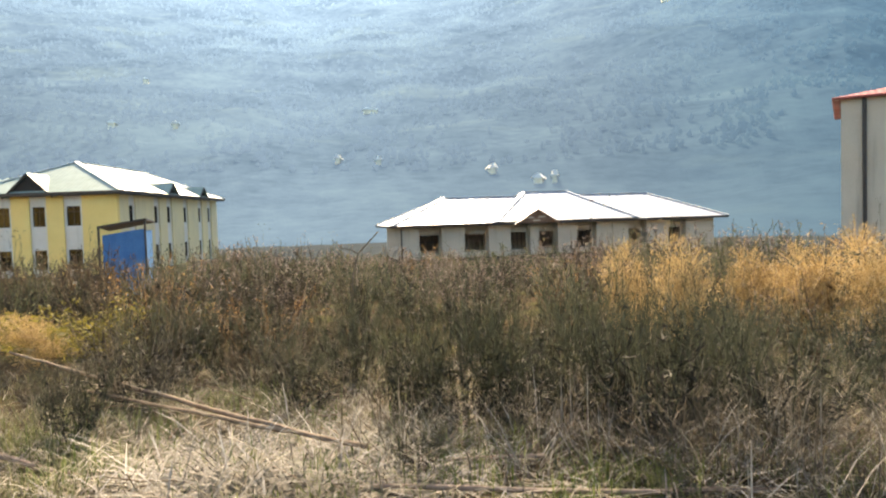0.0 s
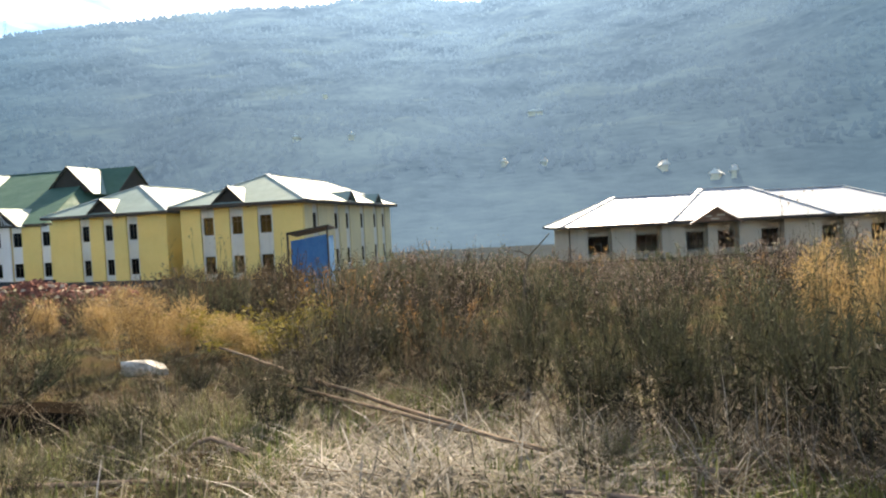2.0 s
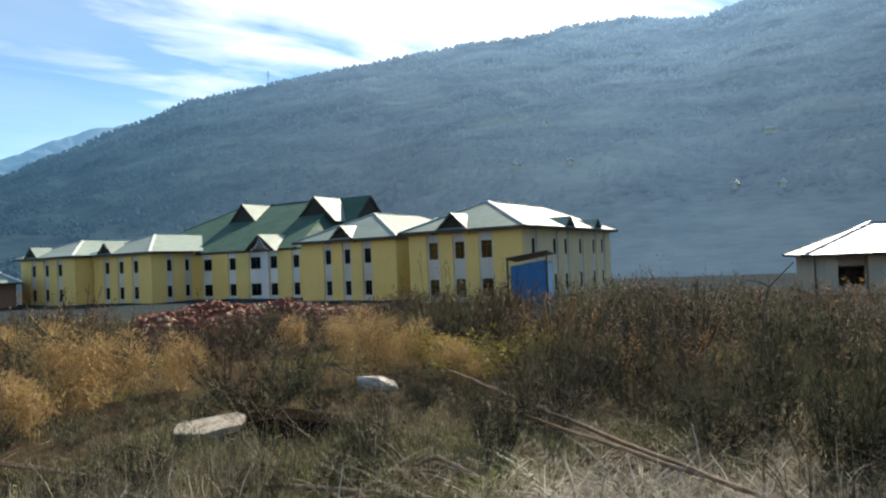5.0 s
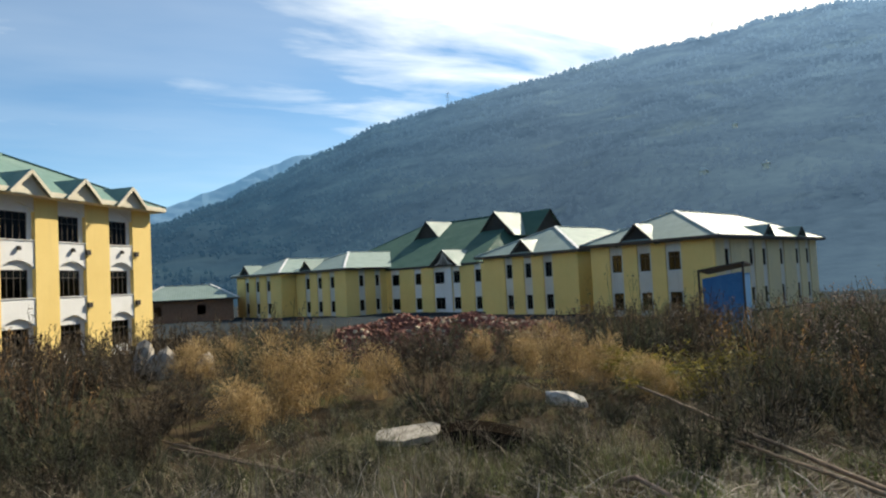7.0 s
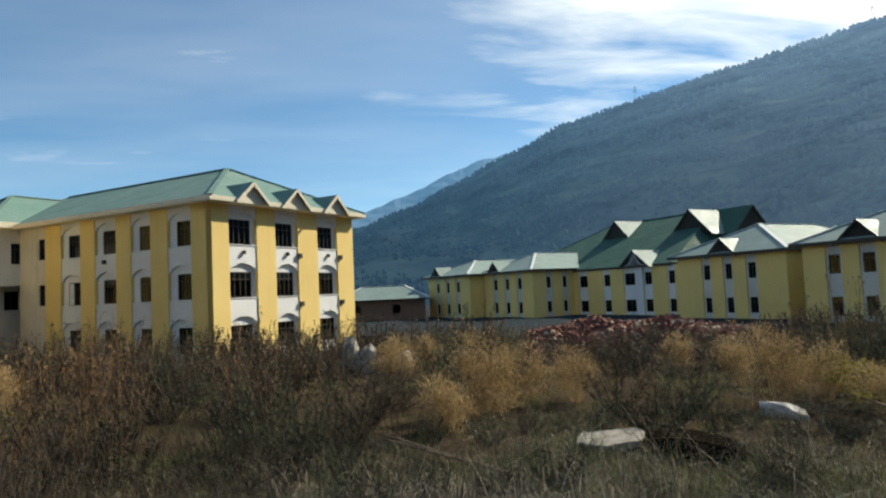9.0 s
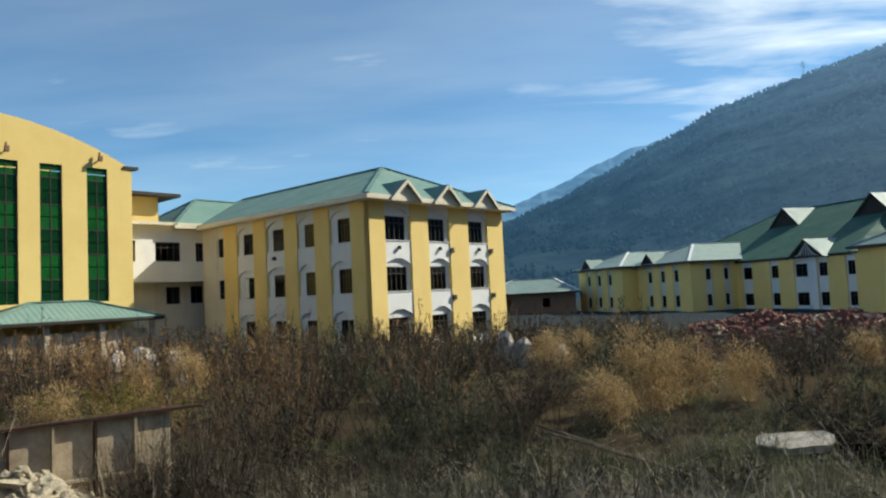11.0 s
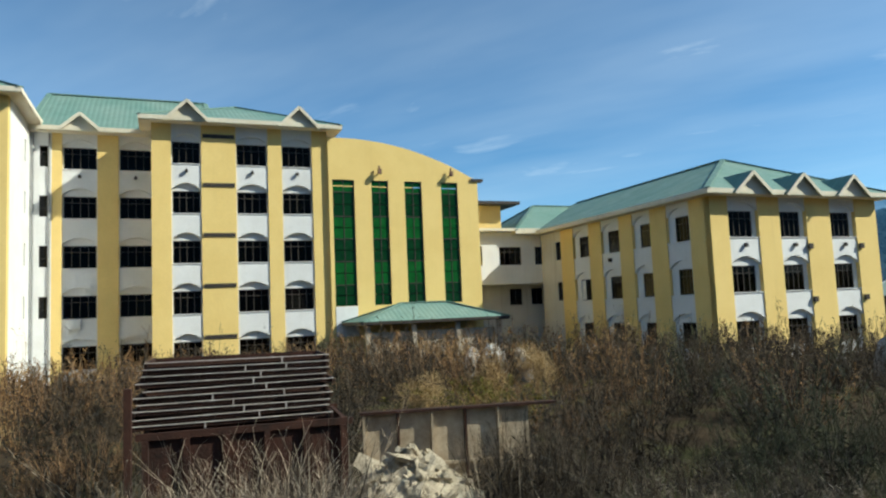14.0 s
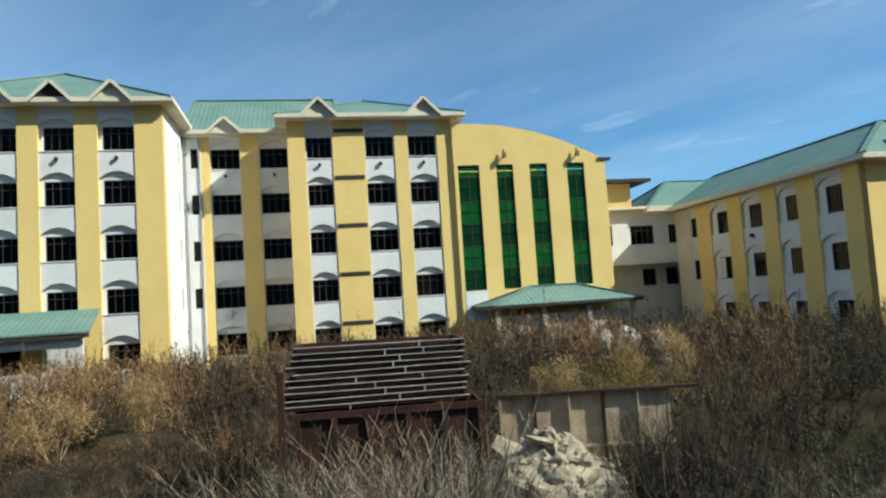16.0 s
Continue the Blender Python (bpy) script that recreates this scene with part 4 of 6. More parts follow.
# ---- plants of the waste field ----
WEED = plant("dry_weed_stems", [(0.05, (0.022, 0.017, 0.011)), (0.45, (0.055, 0.042, 0.028)), (0.76, (0.118, 0.089, 0.060)), (0.92, (0.275, 0.222, 0.158)), (1.0, (0.55, 0.47, 0.35))])
TALL_WEED = plant("dark_green_grey_stems", [(0.05, (0.020, 0.024, 0.013)), (0.5, (0.052, 0.057, 0.033)), (0.82, (0.115, 0.115, 0.072)), (0.95, (0.20, 0.185, 0.125)), (1.0, (0.42, 0.38, 0.28))])
BRUSH = plant("bleached_brushwood", [(0.05, (0.05, 0.044, 0.036)), (0.4, (0.16, 0.145, 0.125)), (0.8, (0.35, 0.335, 0.305)), (1.0, (0.66, 0.64, 0.60))], 0.08)
GREY_WEED = plant("grey_green_weed_stems", [(0.05, (0.020, 0.029, 0.016)), (0.5, (0.050, 0.064, 0.036)), (0.78, (0.125, 0.130, 0.073)), (0.93, (0.220, 0.185, 0.105)), (1.0, (0.484, 0.400, 0.250))])
RUSTY_WEED = plant("rusty_weed_stems", [(0.05, (0.055, 0.030, 0.016)), (0.4, (0.15, 0.080, 0.038)), (0.7, (0.27, 0.155, 0.070)), (1.0, (0.40, 0.27, 0.15))])
GOLD = plant("golden_shrub_twigs", [(0.05, (0.20, 0.125, 0.055)), (0.4, (0.40, 0.275, 0.125)), (0.75, (0.55, 0.40, 0.20)), (1.0, (0.68, 0.53, 0.32))], 0.25)
WEED_HEAD = plant("tan_seed_heads", [(0.1, (0.115, 0.088, 0.078)), (0.5, (0.225, 0.176, 0.153)), (1.0, (0.40, 0.335, 0.285))], 0.3)
GREY_HEAD = plant("grey_seed_heads", [(0.1, (0.046, 0.052, 0.028)), (0.6, (0.098, 0.101, 0.056)), (1.0, (0.21, 0.185, 0.118))], 0.3)
RUSTY_HEAD = plant("rusty_seed_heads", [(0.1, (0.16, 0.083, 0.032)), (0.5, (0.33, 0.185, 0.075)), (1.0, (0.50, 0.33, 0.15))], 0.4)
DARK_HEAD = plant("dark_seed_heads", [(0.1, (0.060, 0.042, 0.026)), (0.6, (0.13, 0.092, 0.055)), (1.0, (0.242, 0.170, 0.098))], 0.3)
OLIVE = plant("olive_shrub_leaves", [(0.1, (0.06, 0.06, 0.012)), (0.5, (0.17, 0.145, 0.03)), (1.0, (0.30, 0.24, 0.06))], 0.4)
STRAW = plant("pale_straw", [(0.05, (0.042, 0.033, 0.023)), (0.45, (0.105, 0.085, 0.061)), (0.8, (0.26, 0.225, 0.172)), (1.0, (0.62, 0.56, 0.46))], 0.15)
TUFT = plant("green_grass", [(0.05, (0.035, 0.055, 0.015)), (0.5, (0.085, 0.115, 0.035)), (0.85, (0.17, 0.19, 0.075)), (1.0, (0.34, 0.33, 0.19))], 0.35)
TAN_STALK = plant("tan_stalks", [(0.05, (0.10, 0.075, 0.05)), (0.4, (0.25, 0.19, 0.13)), (0.8, (0.45, 0.36, 0.26)), (1.0, (0.66, 0.57, 0.45))], 0.15)
# near-black twig pieces that paint the shade inside the bushes
INNER_SHADE = plant("bush_inner_shade", [(0.1, (0.012, 0.011, 0.008)), (0.6, (0.026, 0.023, 0.016)), (1.0, (0.05, 0.044, 0.03))], 0.05)
GRASS = plant("ground_grass", [(0.05, (0.035, 0.046, 0.016)), (0.4, (0.085, 0.097, 0.034)), (0.7, (0.175, 0.165, 0.078)), (1.0, (0.40, 0.355, 0.22))], 0.2)


def strips(points, widths, spin):
    """Thin bent ribbons. points: (n, k, 3); widths: (n, k); spin: (n,) the way each ribbon faces. Returns vertices and quads."""
    n, k, _ = points.shape
    side = np.stack([np.cos(spin), np.sin(spin), np.zeros(n)], 1)[:, None, :] * widths[:, :, None] * 0.5
    v = np.stack([points - side, points + side], 2).reshape(-1, 3)
    base = (np.arange(n) * 2 * k)[:, None] + (np.arange(k - 1) * 2)[None, :]
    f = np.stack([base, base + 1, base + 3, base + 2], -1).reshape(-1, 4)
    return v, f


def tips(centres, size, rng, slim=0.3):
    """Small leaf or seed pieces, turned all ways."""
    n = len(centres)
    a = rng.normal(size=(n, 3))
    a /= np.linalg.norm(a, axis=1)[:, None]
    b = np.cross(a, rng.normal(size=(n, 3)))
    b /= np.linalg.norm(b, axis=1)[:, None]
    s = size[:, None]
    v = np.stack([centres - a * s, centres + b * s * slim, centres + a * s, centres - b * s * slim], 1).reshape(-1, 3)
    return v, np.arange(4 * n).reshape(n, 4)


def joined(pieces):
    vs, fs, k = [], [], 0
    for v, f in pieces:
        vs.append(v)
        fs.append(f + k)
        k += len(v)
    return np.concatenate(vs), np.concatenate(fs)


def shrub(seed, stems, twigs, width, head, spread=0.45, lean=0.35, twig_len=0.26, heads=1, segs=4, start=0.3, droop=0.15, splay=1.0, split=False, head_from=0.5):
    """A clump one metre high: rising bent stems, side twigs, seed heads or small leaves."""
    rng = np.random.default_rng(seed)
    ang = rng.uniform(0, 2 * np.pi, stems)
    rad = spread * 0.5 * np.sqrt(rng.uniform(0, 1, stems))
    foot = np.stack([np.cos(ang) * rad, np.sin(ang) * rad, np.zeros(stems)], 1)
    out = ang + rng.normal(0, 0.7, stems)
    reach = np.abs(rng.normal(lean * 0.7, lean * 0.5, stems))
    high = rng.uniform(0.55, 1.0, stems) ** 0.8
    s = np.linspace(0, 1, segs + 1)[None, :, None]
    way = np.stack([np.cos(out) * reach, np.sin(out) * reach, high], 1)[:, None, :]
    p = foot[:, None, :] + way * s
    p[:, :, :2] += (np.stack([np.cos(out), np.sin(out)], 1) * (reach * 0.5)[:, None])[:, None, :] * (s ** 2)
    p[:, 1:, :] += rng.normal(0, 0.032, (stems, segs, 3))
    w = width * (1.15 - 0.75 * s[:, :, 0]) * rng.uniform(0.7, 1.3, (stems, 1))
    pieces = [strips(p, w, rng.uniform(0, np.pi, stems))]
    idx = rng.integers(0, stems, twigs)
    t = rng.uniform(start, 1.0, twigs)
    pos = t * segs
    i0 = np.minimum(pos.astype(int), segs - 1)
    fr = (pos - i0)[:, None]
    a = p[idx, i0] * (1 - fr) + p[idx, i0 + 1] * fr
    ta = rng.uniform(0, 2 * np.pi, twigs)
    ln = twig_len * rng.uniform(0.4, 1.3, twigs) * (1.15 - 0.6 * t)
    d = np.stack([np.cos(ta) * splay, np.sin(ta) * splay, rng.uniform(0.25, 1.3, twigs)], 1)
    d /= np.linalg.norm(d, axis=1)[:, None]
    m = a + d * (ln * 0.55)[:, None]
    e = a + d * ln[:, None] + np.array([0, 0, -1]) * (ln * droop)[:, None]
    tw = np.stack([a, m, e], 1)
    pieces.append(strips(tw, np.repeat((width * np.array([0.6, 0.5, 0.3]))[None, :], twigs, 0), rng.uniform(0, np.pi, twigs)))
    if split:
        stem_set, pieces = joined(pieces[:1]), pieces[1:]
    if heads:
        top = t + rng.normal(0, 0.12, twigs) > head_from
        c = np.concatenate([(e + rng.normal(0, 0.014 * (1 + k), e.shape) * (0 if k == 0 else 1) - d * (ln * 0.2 * k)[:, None])[top] for k in range(heads)])
        pieces.append(tips(c, head * rng.uniform(0.5, 1.4, len(c)), rng))
    if split:
        return stem_set, joined(pieces)
    c = c if heads else ()
    v, f = joined(pieces)
    return v, f, np.r_[np.zeros(len(f) - len(c), np.int32), np.ones(len(c), np.int32)]


def bush(seed, stems, twigs, width, head, heads=2, segs=4, foot=0.16, lean=50, head_from=0.45):
    """A broom-like bush one metre high and about one across: stems fan out of one root to a rough dome, with short upright twigs and small heads on the outside."""
    g = np.random.default_rng(seed)
    ang = g.uniform(0, 2 * np.pi, stems)
    tilt = np.radians(lean) * np.sqrt(g.uniform(0, 1, stems))
    ln = (1.0 - 0.22 * np.sin(tilt)) * np.where(g.uniform(0, 1, stems) < 0.12, g.uniform(1.0, 1.18, stems), g.uniform(0.5, 1.0, stems) ** 0.6)
    root = np.stack([np.cos(ang), np.sin(ang), np.zeros(stems)], 1) * (foot * np.sqrt(g.uniform(0, 1, stems)))[:, None]
    s = np.linspace(0, 1, segs + 1)[None, :]
    th = tilt[:, None] * (1.15 - 0.35 * s)
    rad = np.sin(th) * s * ln[:, None]
    p = root[:, None, :] + np.stack([np.cos(ang)[:, None] * rad, np.sin(ang)[:, None] * rad, np.cos(th) * s * ln[:, None]], 2)
    p[:, 1:, :] += np.cumsum(g.normal(0, 0.016, (stems, segs, 3)), 1)
    w = width * (1.2 - 0.8 * s) * g.uniform(0.7, 1.3, (stems, 1))
    low = [strips(p, w, g.uniform(0, np.pi, stems))]
    idx = g.integers(0, stems, twigs)
    t = g.uniform(0.18, 1.0, twigs) ** 0.75
    pos = t * segs
    i0 = np.minimum(pos.astype(int), segs - 1)
    fr = (pos - i0)[:, None]
    a = p[idx, i0] * (1 - fr) + p[idx, i0 + 1] * fr
    along = p[idx, i0 + 1] - p[idx, i0]
    along /= np.linalg.norm(along, axis=1)[:, None]
    d = along + g.normal(0, 0.55, (twigs, 3)) + np.array([0, 0, 0.35])
    d /= np.linalg.norm(d, axis=1)[:, None]
    tl = g.uniform(0.06, 0.24, twigs) * (1.2 - 0.5 * t)
    m = a + d * (tl * 0.5)[:, None] + g.normal(0, 0.012, (twigs, 3))
    e = a + d * tl[:, None]
    tw = strips(np.stack([a, m, e], 1), np.repeat((width * np.array([0.62, 0.5, 0.28]))[None, :], twigs, 0), g.uniform(0, np.pi, twigs))
    out = t + g.normal(0, 0.13, twigs) > head_from
    c = np.concatenate([(e - d * (tl * 0.28 * k)[:, None] + g.normal(0, 0.012, e.shape))[out] for k in range(heads)])
    # core pieces, added to darken the inside of the bush like shade
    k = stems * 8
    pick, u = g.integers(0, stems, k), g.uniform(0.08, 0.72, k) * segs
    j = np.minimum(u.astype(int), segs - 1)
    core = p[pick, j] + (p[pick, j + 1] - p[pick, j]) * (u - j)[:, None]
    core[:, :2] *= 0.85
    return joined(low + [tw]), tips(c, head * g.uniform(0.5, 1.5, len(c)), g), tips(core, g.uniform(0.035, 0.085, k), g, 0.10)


def bush_kind(*args, **more):
    low, top, core = bush(*args, **more)
    v, f = joined([low, top, core])
    return v, f, np.r_[np.zeros(len(low[1]), np.int32), np.ones(len(top[1]), np.int32), np.full(len(core[1]), 2, np.int32)]


def crown(seed, lobes, count, size, stems=14, width=0.008, low=0.25):
    """A rounded shrub one metre high: fine pieces gathered in uneven lobes over a few stems."""
    g = np.random.default_rng(seed)
    a = g.uniform(0, 2 * np.pi, lobes)
    d = 0.36 * np.sqrt(g.uniform(0, 1, lobes))
    z = g.uniform(low, 0.78, lobes)
    c = np.stack([np.cos(a) * d * (1.2 - 0.5 * z), np.sin(a) * d * (1.2 - 0.5 * z), z], 1)
    rad = g.uniform(0.14, 0.27, lobes)
    pick = g.choice(lobes, count, p=rad ** 2 / (rad ** 2).sum())
    way = g.normal(size=(count, 3))
    way /= np.linalg.norm(way, axis=1)[:, None]
    far = rad[pick] * np.where(g.uniform(0, 1, count) < 0.12, g.uniform(1.0, 1.45, count), g.uniform(0.35, 1.0, count) ** 0.5)
    pts = c[pick] + way * far[:, None]
    pts[:, 2] = np.maximum(pts[:, 2], 0.03)
    foot = np.zeros((lobes, 3))
    foot[:, :2] = c[:, :2] * 0.25
    s = np.linspace(0, 1, 4)[None, :, None]
    limb = foot[:, None, :] * (1 - s) + c[:, None, :] * s
    limb[:, 1:] += g.normal(0, 0.02, (lobes, 3, 3))
    k = count // 5
    twig = np.stack([c[pick[:k]] + way[:k] * (far[:k] * 0.3)[:, None], pts[:k], pts[:k] + way[:k] * 0.04], 1)
    st = strips(limb, np.repeat(width * np.array([[1.3, 1.0, 0.8, 0.5]]), lobes, 0), g.uniform(0, np.pi, lobes))
    tw = strips(twig, np.repeat(width * np.array([[0.6, 0.5, 0.3]]), k, 0), g.uniform(0, np.pi, k))
    return st, tw, tips(pts, size * g.uniform(0.5, 1.5, count), g)


def crown_kind(*args, **more):
    st, tw, tp = crown(*args, **more)
    v, f = joined([st, tw, tp])
    return v, f, np.r_[np.zeros(len(f) - len(tp[1]), np.int32), np.ones(len(tp[1]), np.int32)]


def scatter(name, placed, kinds, mat, label, category):
    """One sheet of plants: kinds are clump meshes; placed: rows of kind, x, y, z, height, breadth, turn."""
    pieces, slots = [], []
    for k, x, y, z, h, b, a in placed:
        v, f, slot = kinds[k]
        slots.append(slot)
        c, s = math.cos(a), math.sin(a)
        q = np.empty_like(v)
        q[:, 0], q[:, 1], q[:, 2] = (v[:, 0] * c - v[:, 1] * s) * b + x, (v[:, 0] * s + v[:, 1] * c) * b + y, v[:, 2] * h + z
        pieces.append((q, f))
    ob = mesh_object(name, *joined(pieces), mat[0], label, category, "stuff")
    ob.data.materials.append(mat[1])
    ob.data.materials.append(INNER_SHADE)
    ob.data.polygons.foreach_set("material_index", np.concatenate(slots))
    return ob


def mesh_object(name, v, f, mat, label="", category="", kind="", group=""):
    me = bpy.data.meshes.new(name)
    me.vertices.add(len(v))
    me.vertices.foreach_set("co", v.astype(np.float32).ravel())
    me.loops.add(f.size)
    me.loops.foreach_set("vertex_index", f.astype(np.int32).ravel())
    me.polygons.add(len(f))
    me.polygons.foreach_set("loop_start", np.arange(0, f.size, f.shape[1], dtype=np.int32))
    me.update(calc_edges=True)
    me.materials.append(mat)
    return tagged(new(name, me), label, category, group, kind)


def polar(az, r):
    return -math.sin(radians(az)) * r, math.cos(radians(az)) * r


def az_of(x, y):
    return math.degrees(math.atan2(-x, y))


rng = random.Random(7)
MIDDLE = [bush_kind(30 + s, 32, 200, 0.0085, 0.016, 2, 3, lean=58) for s in range(4)] + [crown_kind(34, 11, 520, 0.017, low=0.2)]
FAR = [bush_kind(40 + s, 20, 80, 0.016, 0.028, 2, 2, lean=60) for s in range(4)]
LOW = [shrub(60 + s, 46, 150, 0.0062, 0.012, 0.9, 0.75, 0.22, start=0.2, splay=1.3) for s in range(3)]
BLEACHED = [shrub(70 + s, 11, 60, 0.0105, 0.01, 0.5, 0.75, 0.34, heads=0, start=0.25, splay=1.3) for s in range(4)]
KINDS = MIDDLE + FAR + LOW + BLEACHED
MID_N, FAR_N, LOW_N, PALE_N = range(0, 5), range(5, 9), range(9, 12), range(12, 16)
# golden shrubs: degrees, metres, height, breadth
GOLDEN = [(60.2, 15.2, 2.0, 2.3), (57.0, 16.5, 1.7, 1.9), (62.5, 13.8, 1.25, 1.8), (52.3, 17.0, 1.45, 1.6), (37.5, 16.0, 1.75, 1.9), (34.5, 17.0, 1.45, 1.6), (30.5, 14.8, 1.15, 1.6), (-18.5, 13.5, 2.35, 1.9),
          (-14.8, 14.5, 2.15, 1.7), (-29.3, 15.0, 2.3, 2.4), (-26.5, 15.5, 2.0, 2.0), (-24.0, 16.5, 1.9, 1.8), (-32.5, 14.0, 2.3, 2.2), (40.0, 20.0, 1.5, 2.0), (93.7, 24.0, 1.8, 2.3), (98.0, 22.0, 1.4, 2.0), (104.0, 17.5, 1.3, 2.0),
          (139.9, 17.0, 1.5, 2.1), (134.0, 19.0, 1.4, 1.9), (66.0, 24.0, 1.3, 2.2), (66.5, 29.0, 1.6, 2.8), (63.0, 30.0, 1.6, 2.8), (44.0, 25.0, 1.2, 2.0)]
CLEAR = [(-8.4, 7.5, 1.7), (-9.6, 6.6, 1.2), (-6.5, 6.4, 1.6), (-9.3, 5.6, 1.3), (-10.8, 5.2, 1.0), (0.8, 6.6, 0.9), (-6.6, 9.2, 1.2), (-7.5, 9.9, 0.9)]
KEEP_OUT = [(-8.6, -4.7, 1.45), (-9.4, -4.6, 1.5), (-9.3, -2.8, 1.45)]


def top_of(az, r):
    """How high the weeds reach."""
    if az < 8:
        t = min(2.05, 2.62 - r * 0.043) if az > -10 else min(2.35, 2.62 - r * 0.026)
    elif az < 36:
        t = min(1.85 if r < 15 else 2.05, 2.62 - r * 0.027)
    elif az < 58:
        t = min(1.6, 2.62 - r * 0.050)
    elif az < 96:
        t = min(0.85 + (r - 6) * 0.13, 1.9, 2.62 - r * 0.022)
    else:
        t = min(0.95 + max(0, r - 8) * 0.12, 1.95, 2.62 - r * (0.019 if az < 112 else 0.028))
    for ga, gr, gh, gb in GOLDEN:
        if abs(az - ga) < math.degrees(gb * 0.5 / gr) and gr - 8 < r < gr + 0.3:
            t = min(t, 2.62 - (2.62 - (0.62 if az < 0 else 0.15) * gh) * r / gr)
    return max(t, 0.18)


def open_ground(x, y, az, r, spare=1.0):
    """Where no bush stands: round the slab, the bin and the rubble, and on the straw with the poles."""
    if any(math.hypot(x - cx, y - cy) < cr * spare for cx, cy, cr in KEEP_OUT + CLEAR):
        return True
    if 3 < az < 34 and r < 10.0:
        return True
    return 99 < az < 111 and r < 8.8


def tone_of(x, y, az, r):
    """Which kind of weed grows there: 0 brown, 1 dark, 2 grey-green, 3 rusty, 4 bleached."""
    tint = 0.75 * noise.noise(Vector((x * 0.16, y * 0.16, 21))) + rng.uniform(-0.30, 0.30)
    if az < -17 and r < 11 and rng.random() < 0.5:
        return 4
    if (az > 86 and r > 13 and tint > 0.12) or (az > 120 and tint > -0.05) or (tint > 0.42 and r > 11):
        return 3
    if tint > 0.34 and r < (30 if az < 20 else 13):
        return 4
    if (46 < az < 78 and r < 15 and tint > -0.1) or tint < (-0.08 if az < 24 else -0.26 if az < 84 else -0.55):
        return 2
    return 0 if az < 20 + rng.uniform(-6, 6) else 1


# tall bushes that can be told apart: degrees, metres, height, breadth
tall_rows = [(-16.2, 8.0, 2.15, 1.7), (-12.0, 8.6, 2.0, 1.5), (-20.5, 8.8, 2.1, 1.7), (-1.6, 8.4, 1.9, 1.4), (2.8, 8.9, 1.75, 1.3), (-6.5, 8.3, 1.65, 1.3), (21.8, 11.9, 1.8, 1.8), (17.5, 12.6, 1.7, 1.5),
             (11.7, 9.7, 1.35, 1.1), (28.6, 9.3, 1.4, 0.9), (-26.0, 8.0, 1.75, 1.5), (7.5, 11.0, 1.7, 1.4), (47.5, 8.4, 0.8, 0.9), (38.5, 10.0, 1.0, 1.1), (40.5, 8.6, 0.75, 0.9)]
near_rows = [[], [], [], [], []]
stood = []
for az, r, h, b in tall_rows:
    near_rows[2].append((az, r, h, b))
    stood.append((*polar(az, r), b * 0.42))
for x, y, h, b in ((-9.0, -1.45, 1.45, 1.15), (-9.15, -0.75, 1.5, 1.3), (-8.3, -0.6, 1.25, 1.2), (-8.7, -1.05, 1.3, 1.2), (-9.55, -1.7, 1.4, 1.0), (-9.6, -1.2, 1.5, 1.2)):     # before the end of the form panels
    near_rows[1].append((az_of(x, y), math.hypot(x, y), h, b))
    stood.append((x, y, 0.4))
for az, r, h, b, k in ((112.0, 8.3, 1.2, 1.0, 1), (114.5, 8.0, 1.35, 0.9, 4), (117.0, 8.3, 1.3, 1.0, 1), (119.2, 7.9, 1.2, 0.9, 4), (121.6, 8.2, 1.4, 1.0, 4), (124.0, 8.0, 1.45, 1.0, 4), (126.5, 8.4, 1.5, 1.1, 1), (129.0, 8.2, 1.5, 1.1, 4)):     # before the steel bin
    near_rows[k].append((az, r, h, b))
for i in range(4200):
    az, r = rng.uniform(-40, 150), math.sqrt(rng.uniform(6.3 ** 2, 13.8 ** 2))
    x, y = polar(az, r)
    low = (33 < az < 54 and r < 11.5) or (50 < az < 66 and r < 9.0) or (az < 6 and r < 7.5)
    h = (top_of(az, r) - ground_z(x, y)) * rng.uniform(0.58, 1.02)
    if low:
        h = rng.uniform(0.4, 0.8)
    h = max(h, 0.45)
    b = min(1.75, max(0.75, h * rng.uniform(0.85, 1.2)))
    if open_ground(x, y, az, r, rng.uniform(0.9, 1.15)) or any(math.hypot(x - cx, y - cy) < (b * 0.44 + cr) * (1.5 if low else 1.0) for cx, cy, cr in stood):
        continue
    if len(stood) > 170:
        break
    stood.append((x, y, b * 0.44))
    near_rows[tone_of(x, y, az, r)].append((az, r, h, b))

sheets = [[], [], [], [], []]
for zone, (ra, rb, step) in enumerate(((13.8, 26, 1.75), (26, 44, 2.7))):
    r = ra
    while r < rb:
        n = int(radians(190) * r / step)
        for k in range(n):
            az = -40 + 190 * (k + rng.random()) / n
            rr = r + rng.uniform(-0.5, 0.5) * step
            x, y = polar(az, rr)
            if noise.noise(Vector((x * 0.30, y * 0.30, 8))) < -0.22 and zone == 0 and az < 60:
                continue
            gz = ground_z(x, y)
            h = max(0.4, (top_of(az, rr) - gz) * (rng.uniform(0.88, 1.16) if az < 86 or az > 113 else rng.uniform(1.0, 1.25)))
            b = (rng.uniform(1.3, 2.2), rng.uniform(2.2, 3.4))[zone]
            kind = rng.choice(FAR_N if zone else MID_N)
            sheets[tone_of(x, y, az, rr)].append((kind, x, y, gz - 0.03, h, b, rng.uniform(0, 6.28)))
        r += step * 0.8
brown, dusky, grey, rusty, pale = sheets
